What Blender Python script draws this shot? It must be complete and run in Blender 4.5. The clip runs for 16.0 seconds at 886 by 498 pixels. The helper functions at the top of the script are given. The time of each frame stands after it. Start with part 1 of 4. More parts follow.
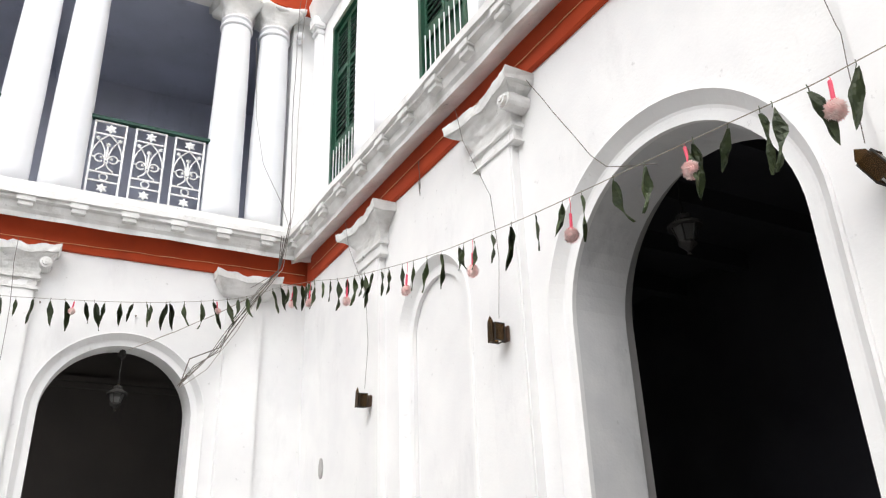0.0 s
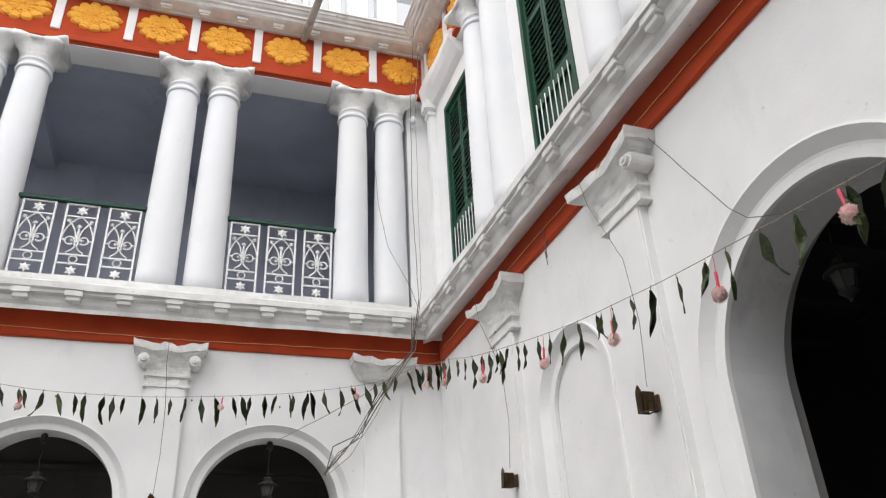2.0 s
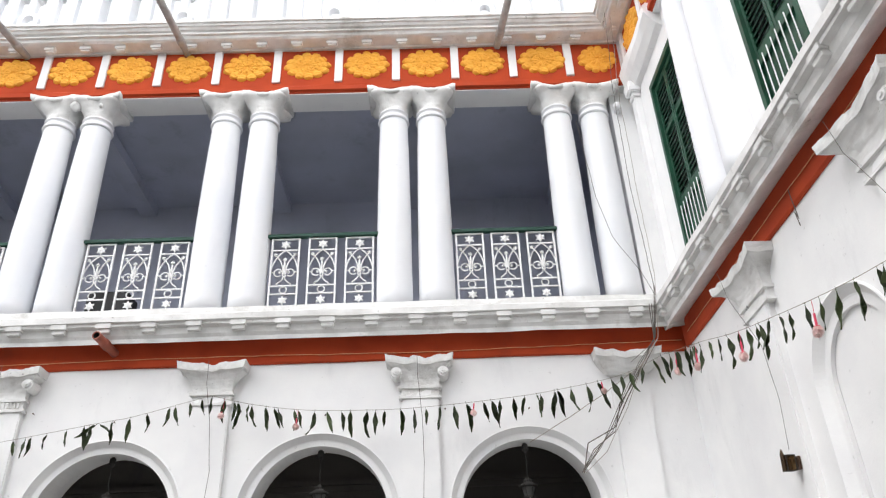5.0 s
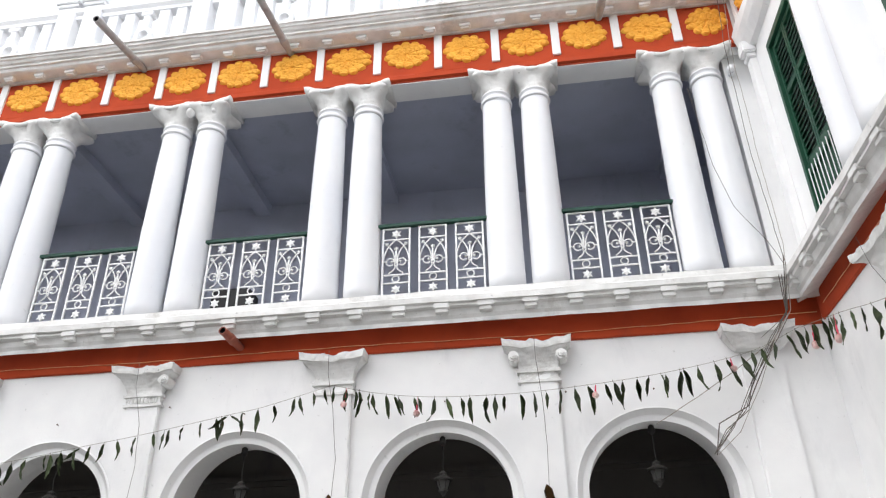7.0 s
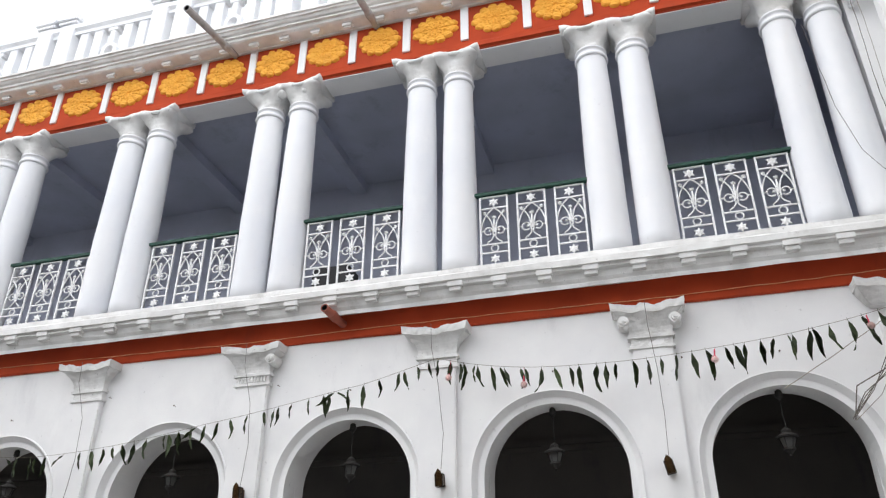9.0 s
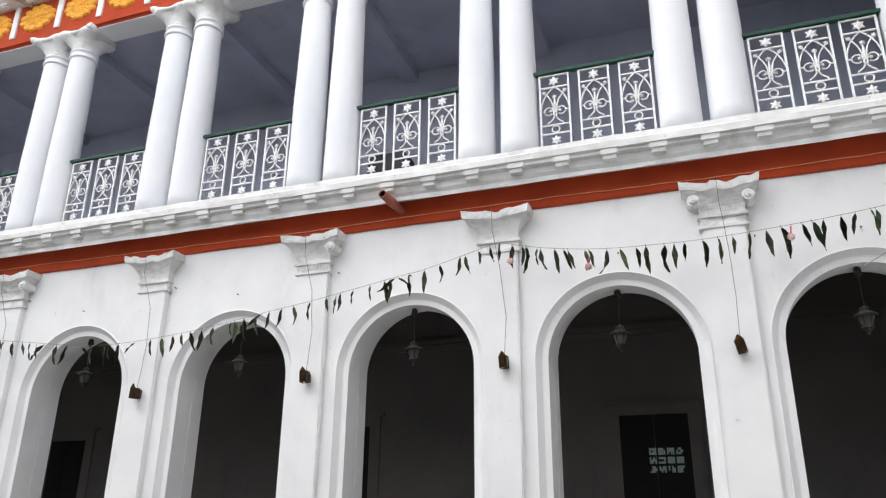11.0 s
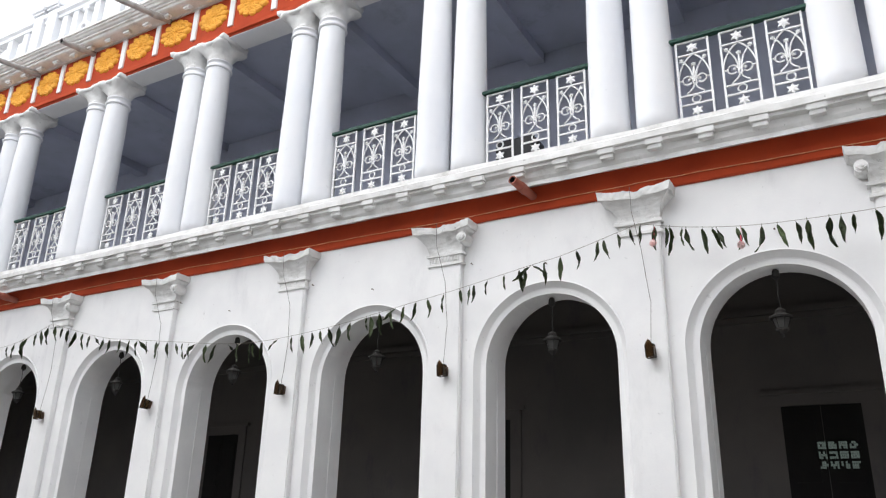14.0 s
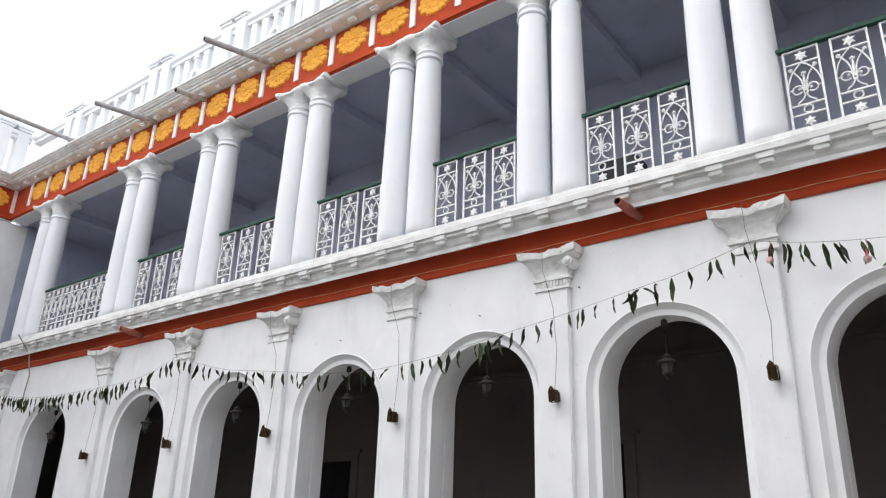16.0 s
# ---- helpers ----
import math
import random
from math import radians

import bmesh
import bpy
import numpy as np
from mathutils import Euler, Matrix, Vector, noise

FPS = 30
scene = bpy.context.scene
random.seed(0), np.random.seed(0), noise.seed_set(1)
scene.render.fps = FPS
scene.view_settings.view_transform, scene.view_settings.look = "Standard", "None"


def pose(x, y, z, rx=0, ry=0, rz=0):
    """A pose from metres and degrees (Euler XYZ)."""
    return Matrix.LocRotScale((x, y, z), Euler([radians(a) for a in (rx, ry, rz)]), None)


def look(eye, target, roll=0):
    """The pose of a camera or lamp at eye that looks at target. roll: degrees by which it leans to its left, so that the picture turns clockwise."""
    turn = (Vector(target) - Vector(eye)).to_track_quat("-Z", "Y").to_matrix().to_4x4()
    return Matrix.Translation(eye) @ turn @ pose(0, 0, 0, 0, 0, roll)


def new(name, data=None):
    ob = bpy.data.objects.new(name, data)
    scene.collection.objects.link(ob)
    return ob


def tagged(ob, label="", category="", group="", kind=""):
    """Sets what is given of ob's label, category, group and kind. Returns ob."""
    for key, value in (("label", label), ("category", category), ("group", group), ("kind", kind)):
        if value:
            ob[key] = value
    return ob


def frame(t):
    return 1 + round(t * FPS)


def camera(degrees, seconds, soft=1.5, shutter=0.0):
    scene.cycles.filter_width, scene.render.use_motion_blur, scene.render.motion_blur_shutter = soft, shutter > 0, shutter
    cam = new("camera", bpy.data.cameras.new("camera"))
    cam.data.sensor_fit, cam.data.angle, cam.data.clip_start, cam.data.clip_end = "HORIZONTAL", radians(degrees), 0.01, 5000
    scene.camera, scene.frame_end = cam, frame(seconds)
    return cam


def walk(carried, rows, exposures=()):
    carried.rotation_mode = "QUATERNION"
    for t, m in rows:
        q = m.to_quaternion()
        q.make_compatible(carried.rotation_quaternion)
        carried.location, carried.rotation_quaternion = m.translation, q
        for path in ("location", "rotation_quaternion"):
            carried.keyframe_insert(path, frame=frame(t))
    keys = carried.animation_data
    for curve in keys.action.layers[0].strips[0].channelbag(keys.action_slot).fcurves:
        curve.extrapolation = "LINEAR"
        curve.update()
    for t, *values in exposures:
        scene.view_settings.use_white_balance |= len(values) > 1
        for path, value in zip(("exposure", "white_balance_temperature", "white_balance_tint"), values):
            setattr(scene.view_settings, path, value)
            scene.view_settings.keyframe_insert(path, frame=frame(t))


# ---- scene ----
cam = camera(59.8, 16.0, soft=1.2)
PATH = [
    (0, (-1.815, -0.315, 1.56), (-0.97, 1.309, 2.367), -2.0),
    (0.5, (-1.824, -0.307, 1.583), (-1.032, 1.322, 2.43), -2.5),
    (1, (-1.811, -0.277, 1.61), (-1.101, 1.366, 2.501), -2.7),
    (1.5, (-1.833, -0.26, 1.62), (-1.212, 1.393, 2.559), -2.8),
    (2, (-1.858, -0.249, 1.639), (-1.326, 1.414, 2.615), -3.0),
    (2.5, (-1.912, -0.232, 1.619), (-1.465, 1.435, 2.629), -3.0),
    (3, (-1.955, -0.206, 1.612), (-1.595, 1.47, 2.643), -2.9),
    (3.5, (-1.991, -0.188, 1.609), (-1.721, 1.5, 2.647), -2.7),
    (4, (-2.019, -0.198, 1.612), (-1.84, 1.507, 2.642), -2.6),
    (4.5, (-2.051, -0.158, 1.595), (-1.959, 1.559, 2.616), -2.5),
    (5, (-2.075, -0.133, 1.578), (-2.065, 1.592, 2.59), -2.4),
    (7.5, (-2.177, 0.04, 1.592), (-2.499, 1.748, 2.581), -0.7),
    (8, (-2.202, 0.114, 1.595), (-2.586, 1.81, 2.582), -0.5),
    (8.5, (-2.195, 0.22, 1.614), (-2.655, 1.901, 2.595), -0.0),
    (9, (-2.215, 0.276, 1.624), (-2.733, 1.961, 2.569), 0.1),
    (9.5, (-2.243, 0.298, 1.625), (-2.807, 2.005, 2.501), 0.3),
    (10, (-2.287, 0.378, 1.532), (-2.884, 2.104, 2.349), 0.5),
    (12.5, (-2.561, 0.593, 1.581), (-3.371, 2.31, 2.208), 0.7),
    (13, (-2.549, 0.675, 1.605), (-3.417, 2.357, 2.251), 1.1),
    (13.5, (-2.541, 0.728, 1.616), (-3.462, 2.375, 2.277), 1.4),
    (14, (-2.558, 0.728, 1.606), (-3.534, 2.333, 2.29), 1.6),
    (14.5, (-2.567, 0.728, 1.551), (-3.594, 2.289, 2.266), 1.8),
    (15, (-2.566, 0.716, 1.545), (-3.644, 2.233, 2.279), 2.0),
    (15.5, (-2.556, 0.69, 1.571), (-3.682, 2.168, 2.31), 2.0),
    (16, (-2.62, 0.591, 1.636), (-3.788, 2.042, 2.365), 2.0),
]
walk(cam, [(t, look(eye, target, roll)) for t, eye, target, roll in PATH], [(0.0, 1.90, 6650, 10), (1.0, 1.57, 6650, 10), (1.5, 1.36, 6650, 10), (2.0, 1.37, 6650, 10), (3.0, 1.54, 6600, 10), (3.5, 1.60, 6600, 10), (4.0, 1.53, 6600, 10), (4.5, 1.51, 6600, 10), (5.0, 1.64, 6550, 10), (8.0, 1.52, 6500, 10), (9.0, 1.42, 6450, 10), (12.5, 1.58, 6450, 10), (14.5, 1.50, 6450, 10), (16.0, 1.44, 6450, 10)])

# ---- light: a white overcast sky over an open courtyard ----
world = bpy.data.worlds.new("overcast_sky")
scene.world = world
world.use_nodes = True
wn, wl = world.node_tree.nodes, world.node_tree.links
sky = wn.new("ShaderNodeTexSky")
sky.sky_type, sky.sun_disc = "NISHITA", False
sky.sun_elevation, sky.sun_rotation = radians(58), radians(200)
hsv = wn.new("ShaderNodeHueSaturation")
hsv.inputs["Saturation"].default_value = 0.12
wl.new(sky.outputs[0], hsv.inputs["Color"])
wl.new(hsv.outputs[0], wn["Background"].inputs[0])
wn["Background"].inputs[1].default_value = 0.15
sun = new("sun", bpy.data.lights.new("sun", "SUN"))
sun.data.energy, sun.data.angle, sun.data.color = 0.45, radians(60), (1.0, 0.97, 0.93)
sun.matrix_world = look((0, 0, 20), (9.0, 4.5, 6.0))

# ---- materials ----


def material(name, col, col2=None, rough=0.85, metal=0.0, scale=3.0, bump=0.15, fine=60.0, spots=None, spot_amount=0.0, vary=0.0, drips=0.0, specks=0.0):
    """A painted or plain surface: broad patches between two colours, fine grain, relief, optional grey weather stains."""
    m = bpy.data.materials.new(name)
    m.use_nodes = True
    n, l = m.node_tree.nodes, m.node_tree.links
    p = n["Principled BSDF"]
    p.inputs["Roughness"].default_value, p.inputs["Metallic"].default_value = rough, metal
    tc = n.new("ShaderNodeTexCoord")
    geo = n.new("ShaderNodeNewGeometry")
    big = n.new("ShaderNodeTexNoise")
    big.inputs["Scale"].default_value, big.inputs["Detail"].default_value = scale, 6
    l.new(geo.outputs["Position"], big.inputs["Vector"])
    small = n.new("ShaderNodeTexNoise")
    small.inputs["Scale"].default_value, small.inputs["Detail"].default_value = fine, 5
    l.new(geo.outputs["Position"], small.inputs["Vector"])
    ramp = n.new("ShaderNodeMapRange")
    ramp.inputs[1].default_value, ramp.inputs[2].default_value = 0.35, 0.68
    l.new(big.outputs["Fac"], ramp.inputs[0])
    mix = n.new("ShaderNodeMix")
    mix.data_type = "RGBA"
    mix.inputs["A"].default_value = (*col, 1)
    mix.inputs["B"].default_value = (*(col2 or [c * 0.85 for c in col]), 1)
    l.new(ramp.outputs[0], mix.inputs["Factor"])
    out = mix.outputs["Result"]
    if spots:
        st = n.new("ShaderNodeTexNoise")
        st.inputs["Scale"].default_value, st.inputs["Detail"].default_value, st.inputs["Roughness"].default_value = 1.7, 9, 0.72
        mp = n.new("ShaderNodeMapping")
        mp.inputs["Scale"].default_value = (1.0, 1.0, 0.35 if drips else 1.0)
        l.new(geo.outputs["Position"], mp.inputs["Vector"])
        l.new(mp.outputs[0], st.inputs["Vector"])
        sr = n.new("ShaderNodeMapRange")
        sr.inputs[1].default_value, sr.inputs[2].default_value, sr.inputs[4].default_value = 0.56, 0.78, spot_amount
        l.new(st.outputs["Fac"], sr.inputs[0])
        m2 = n.new("ShaderNodeMix")
        m2.data_type = "RGBA"
        m2.inputs["B"].default_value = (*spots, 1)
        l.new(sr.outputs[0], m2.inputs["Factor"])
        l.new(out, m2.inputs["A"])
        out = m2.outputs["Result"]
    if specks:
        sp = n.new("ShaderNodeTexNoise")
        sp.inputs["Scale"].default_value, sp.inputs["Detail"].default_value, sp.inputs["Roughness"].default_value = 13.0, 4, 0.65
        l.new(geo.outputs["Position"], sp.inputs["Vector"])
        pr = n.new("ShaderNodeMapRange")
        pr.inputs[1].default_value, pr.inputs[2].default_value, pr.inputs[4].default_value = 0.67, 0.74, specks
        l.new(sp.outputs["Fac"], pr.inputs[0])
        m3 = n.new("ShaderNodeMix")
        m3.data_type = "RGBA"
        m3.inputs["B"].default_value = (0.17, 0.165, 0.16, 1)
        l.new(pr.outputs[0], m3.inputs["Factor"])
        l.new(out, m3.inputs["A"])
        out = m3.outputs["Result"]
    if vary:
        oi = n.new("ShaderNodeObjectInfo")
        vr = n.new("ShaderNodeMapRange")
        vr.inputs[3].default_value, vr.inputs[4].default_value = 1 - vary, 1 + vary
        l.new(oi.outputs["Random"], vr.inputs[0])
        hv = n.new("ShaderNodeHueSaturation")
        l.new(vr.outputs[0], hv.inputs["Value"])
        l.new(out, hv.inputs["Color"])
        out = hv.outputs[0]
    l.new(out, p.inputs["Base Color"])
    b1 = n.new("ShaderNodeBump")
    b1.inputs["Strength"].default_value, b1.inputs["Distance"].default_value = bump, 0.03
    b2 = n.new("ShaderNodeBump")
    b2.inputs["Strength"].default_value, b2.inputs["Distance"].default_value = bump, 0.004
    l.new(big.outputs["Fac"], b1.inputs["Height"])
    l.new(small.outputs["Fac"], b2.inputs["Height"])
    l.new(b1.outputs[0], b2.inputs["Normal"])
    l.new(b2.outputs[0], p.inputs["Normal"])
    return m


WHITE = material("whitewash", (0.84, 0.84, 0.835), (0.78, 0.78, 0.785), 0.9, scale=2.2, bump=0.28, spots=(0.57, 0.57, 0.58), spot_amount=0.45, drips=1, specks=0.24)
WHITE_COLUMN = material("column_whitewash", (0.79, 0.795, 0.81), (0.74, 0.755, 0.79), 0.88, scale=1.6, bump=0.2, spots=(0.6, 0.62, 0.68), spot_amount=0.35, drips=1, specks=0.12)
# blotched grey limewash, with some of the arch reveal's shade in its colour
GRIMY_SHADED = material("grimy_shaded_limewash", (0.68, 0.68, 0.685), (0.60, 0.605, 0.62), 0.92, scale=4.0, bump=0.35, spots=(0.33, 0.33, 0.35), spot_amount=0.7, drips=1, specks=0.3)
WHITE_WORN = material("weathered_whitewash", (0.78, 0.78, 0.77), (0.64, 0.635, 0.62), 0.92, scale=5.0, bump=0.4, spots=(0.33, 0.31, 0.28), spot_amount=0.9, specks=0.7)
RED = material("red_oxide_paint", (0.46, 0.056, 0.012), (0.38, 0.043, 0.010), 0.95, scale=3.0, bump=0.2, spots=(0.19, 0.04, 0.02), spot_amount=0.6, drips=1)
OCHRE = material("ochre_paint", (0.86, 0.43, 0.05), (0.80, 0.36, 0.035), 0.75, scale=9.0, bump=0.3, spots=(0.42, 0.15, 0.03), spot_amount=0.35)
GREEN = material("green_paint", (0.007, 0.070, 0.036), (0.005, 0.045, 0.025), 0.45, scale=6.0, bump=0.12, spots=(0.03, 0.06, 0.04), spot_amount=0.4)
GREEN_DARK = material("dark_green_rail_paint", (0.006, 0.055, 0.036), (0.004, 0.038, 0.025), 0.7, scale=6.0, bump=0.1)
IRON_WHITE = material("white_painted_iron", (0.80, 0.80, 0.80), (0.68, 0.68, 0.68), 0.5, scale=14.0, bump=0.15)
BLUE_GREY = material("blue_grey_limewash", (0.47, 0.50, 0.61), (0.39, 0.415, 0.50), 0.95, scale=1.2, bump=0.2, spots=(0.22, 0.235, 0.29), spot_amount=0.6, drips=1)
# dark brown-grey plaster with bluish drip-shaped stains
BROWN_GREY = material("dark_brown_grey_plaster", (0.135, 0.122, 0.115), (0.10, 0.095, 0.092), 0.95, scale=1.1, bump=0.2, spots=(0.045, 0.042, 0.07), spot_amount=0.7, drips=1)
# near-black, so the passage's deep shade sits in the colour
PASSAGE_SHADE = material("passage_shade_plaster", (0.05, 0.05, 0.06), (0.035, 0.035, 0.045), 0.95, scale=1.3, bump=0.2)
BLACK = material("black_dado_and_hollows", (0.012, 0.012, 0.014), (0.02, 0.02, 0.022), 0.6, bump=0.1)
DARK_WOOD = material("dark_door_wood", (0.005, 0.0045, 0.0045), (0.008, 0.007, 0.006), 0.95, scale=8, bump=0.2)
STONE = material("courtyard_paving", (0.24, 0.235, 0.225), (0.18, 0.175, 0.165), 0.9, scale=1.5, bump=0.3, spots=(0.2, 0.2, 0.19), spot_amount=0.6)
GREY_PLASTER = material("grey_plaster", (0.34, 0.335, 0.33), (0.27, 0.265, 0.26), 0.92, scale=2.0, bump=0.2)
PIPE_GREY = material("grey_pipe", (0.42, 0.41, 0.40), (0.30, 0.29, 0.28), 0.6, scale=9, bump=0.15, spots=(0.12, 0.11, 0.1), spot_amount=0.7)
PIPE_RED = material("red_painted_pipe", (0.36, 0.10, 0.06), (0.28, 0.075, 0.05), 0.6, scale=9, bump=0.15)
BLACK_METAL = material("blackened_metal", (0.012, 0.011, 0.010), (0.022, 0.019, 0.017), 0.8, 0.0, scale=20, bump=0.2)
RUST = material("rusty_bracket", (0.10, 0.05, 0.028), (0.06, 0.032, 0.02), 0.7, 0.2, scale=25, bump=0.4)
LEAF = material("mango_leaf", (0.052, 0.074, 0.022), (0.026, 0.044, 0.014), 0.5, scale=25, bump=0.3, spots=(0.07, 0.075, 0.03), spot_amount=0.4, vary=0.35)
PINK = material("pale_pink_paper", (0.90, 0.64, 0.62), (0.90, 0.79, 0.76), 0.9, scale=30, bump=0.2, vary=0.1)
PINK_STEM = material("pink_plastic", (0.75, 0.07, 0.13), (0.66, 0.05, 0.11), 0.4, scale=20, bump=0.05)
STRING = material("jute_string", (0.30, 0.27, 0.22), (0.2, 0.18, 0.15), 0.95, scale=40, bump=0.2)
CABLE = material("dusty_cable", (0.10, 0.085, 0.075), (0.16, 0.14, 0.125), 0.8, scale=25, bump=0.2)
BAND_WIRE = material("sun_bleached_orange_wire", (0.62, 0.24, 0.09), (0.66, 0.38, 0.22), 0.7, scale=12, bump=0.1)
CABLE_PALE = material("pale_cable", (0.42, 0.38, 0.34), (0.3, 0.27, 0.24), 0.8, scale=25, bump=0.1)


def glass_material(name, col, rough=0.15, trans=0.75):
    m = bpy.data.materials.new(name)
    m.use_nodes = True
    n, l = m.node_tree.nodes, m.node_tree.links
    p = n["Principled BSDF"]
    p.inputs["Roughness"].default_value, p.inputs["Transmission Weight"].default_value, p.inputs["IOR"].default_value = rough, trans, 1.2
    t = n.new("ShaderNodeTexNoise")
    t.inputs["Scale"].default_value = 18
    r = n.new("ShaderNodeMix")
    r.data_type = "RGBA"
    r.inputs["A"].default_value, r.inputs["B"].default_value = (*col, 1), (*[c * 0.6 for c in col], 1)
    l.new(t.outputs["Fac"], r.inputs["Factor"])
    l.new(r.outputs["Result"], p.inputs["Base Color"])
    return m


AMBER = glass_material("smoked_amber_glass", (0.13, 0.072, 0.028), 0.12, 0.7)
BULB = glass_material("amber_bulb_glass", (0.50, 0.26, 0.05), 0.25, 0.2)
MILK = glass_material("dusty_milk_glass", (0.13, 0.13, 0.125), 0.35, 0.35)
JALI = bpy.data.materials.new("daylight_behind_grille")
JALI.use_nodes = True
JALI.node_tree.nodes["Principled BSDF"].inputs["Base Color"].default_value = (0.05, 0.07, 0.06, 1)
JALI.node_tree.nodes["Principled BSDF"].inputs["Emission Color"].default_value = (0.75, 0.95, 0.85, 1)
JALI.node_tree.nodes["Principled BSDF"].inputs["Emission Strength"].default_value = 0.028

# ---- mesh tools; walls are drawn in (along, depth, height) ----


def mesh_of(name, bm, mat, smooth=False):
    bmesh.ops.recalc_face_normals(bm, faces=bm.faces)
    me = bpy.data.meshes.new(name)
    bm.to_mesh(me)
    bm.free()
    me.materials.append(mat)
    if smooth:
        me.polygons.foreach_set("use_smooth", [True] * len(me.polygons))
    return me


def part(name, bm, mat, parent=None, label="", smooth=False, at=None):
    me = bm if isinstance(bm, bpy.types.Mesh) else mesh_of(name, bm, mat, smooth)
    ob = new(name, me)
    if parent is not None:
        ob.parent = parent
    if at is not None:
        ob.matrix_basis = at
    elif parent is None:
        ob.matrix_basis = NORTH
    if label:
        tagged(ob, label)
    return ob


def thing(name, at, label, category, group="", kind=""):
    ob = new(name)
    ob.empty_display_size = 0.1
    ob.matrix_basis = at
    return tagged(ob, label, category, group, kind)


def box(bm, u0, u1, d0, d1, z0, z1, bevel=0.0):
    vs = [bm.verts.new((u, d, z)) for u in (u0, u1) for d in (d0, d1) for z in (z0, z1)]
    fs = [bm.faces.new([vs[i] for i in q]) for q in ((0, 1, 3, 2), (4, 6, 7, 5), (0, 4, 5, 1), (2, 3, 7, 6), (0, 2, 6, 4), (1, 5, 7, 3))]
    if bevel:
        bmesh.ops.bevel(bm, geom=list({e for f in fs for e in f.edges}), offset=bevel, segments=2, affect="EDGES")


def lathe(bm, prof, cx=0.0, cy=0.0, seg=24, wob=0.0):
    rings = []
    for r, z in prof:
        rings.append([bm.verts.new((cx + (r + wob * noise.noise((3 * math.cos(a), 3 * math.sin(a), z * 2 + cx))) * math.cos(a), cy + (r + wob * noise.noise((3 * math.cos(a), 3 * math.sin(a), z * 2 + cx))) * math.sin(a), z)) for a in [2 * math.pi * k / seg for k in range(seg)]])
    for a, b in zip(rings, rings[1:]):
        for k in range(seg):
            bm.faces.new((a[k], a[(k + 1) % seg], b[(k + 1) % seg], b[k]))
    bm.faces.new(rings[0])
    bm.faces.new(rings[-1])


def tube(bm, pts, r, seg=6):
    pts = [Vector(p) for p in pts]
    rings = []
    for i, p in enumerate(pts):
        way = (pts[min(i + 1, len(pts) - 1)] - pts[max(i - 1, 0)]).normalized()
        side = way.cross(Vector((0, 0, 1)) if abs(way.z) < 0.9 else Vector((0, 1, 0))).normalized()
        over = side.cross(way)
        rad = r[i] if isinstance(r, (list, tuple)) else r
        rings.append([bm.verts.new(p + rad * (math.cos(a) * side + math.sin(a) * over)) for a in [2 * math.pi * (k + 0.5) / seg for k in range(seg)]])
    for a, b in zip(rings, rings[1:]):
        for k in range(seg):
            bm.faces.new((a[k], a[(k + 1) % seg], b[(k + 1) % seg], b[k]))
    bm.faces.new(rings[0])
    bm.faces.new(rings[-1])


def run(bm, prof, u0, u1, step=0.22, amp=0.006, seed=0.0):
    """A moulding of closed section (depth, height) along the wall, slightly uneven as hand-laid plaster is."""
    n = max(1, int(abs(u1 - u0) / step))
    rings = []
    for i in range(n + 1):
        u = u0 + (u1 - u0) * i / n
        rings.append([bm.verts.new((u, d + amp * noise.noise((u * 1.7, k * 3.1, seed)), z + amp * noise.noise((u * 1.9, k * 2.3, seed + 9)))) for k, (d, z) in enumerate(prof)])
    m = len(prof)
    for a, b in zip(rings, rings[1:]):
        for k in range(m):
            bm.faces.new((a[k], a[(k + 1) % m], b[(k + 1) % m], b[k]))
    bm.faces.new(rings[0])
    bm.faces.new(rings[-1])


def arch_curve(uc, half, spring, base, seg=28, rise=1.0):
    pts = [(uc - half, base), (uc - half, (base + spring) / 2)]
    pts += [(uc - half * math.cos(math.pi * k / seg), spring + rise * half * math.sin(math.pi * k / seg)) for k in range(seg + 1)]
    return pts + [(uc + half, (base + spring) / 2), (uc + half, base)]


def arched_wall(bm, u0, u1, d0, d1, base, top, arches):
    """A wall with arched openings (centre, half width, springing height) right through it."""
    def prism(quad):
        f = [bm.verts.new((u, d0, z)) for u, z in quad]
        b = [bm.verts.new((u, d1, z)) for u, z in quad]
        bm.faces.new(f)
        bm.faces.new(b[::-1])
        return f, b

    at = u0
    for uc, half, spring in sorted(arches):
        f, b = prism([(at, base), (uc - half, base), (uc - half, top), (at, top)])
        curve = arch_curve(uc, half, spring, base)
        for (ua, za), (ub, zb) in zip(curve, curve[1:]):
            vs = [bm.verts.new((u, d, z)) for u, d, z in ((ua, d0, za), (ub, d0, zb), (ub, d1, zb), (ua, d1, za))]
            bm.faces.new(vs)
            if ub - ua > 1e-5:
                prism([(ua, za), (ub, zb), (ub, top), (ua, top)])
        at = uc + half
    prism([(at, base), (u1, base), (u1, top), (at, top)])
    bm.faces.new([bm.verts.new(p) for p in ((u0, d0, top), (u1, d0, top), (u1, d1, top), (u0, d1, top))])
    bmesh.ops.remove_doubles(bm, verts=bm.verts, dist=1e-4)


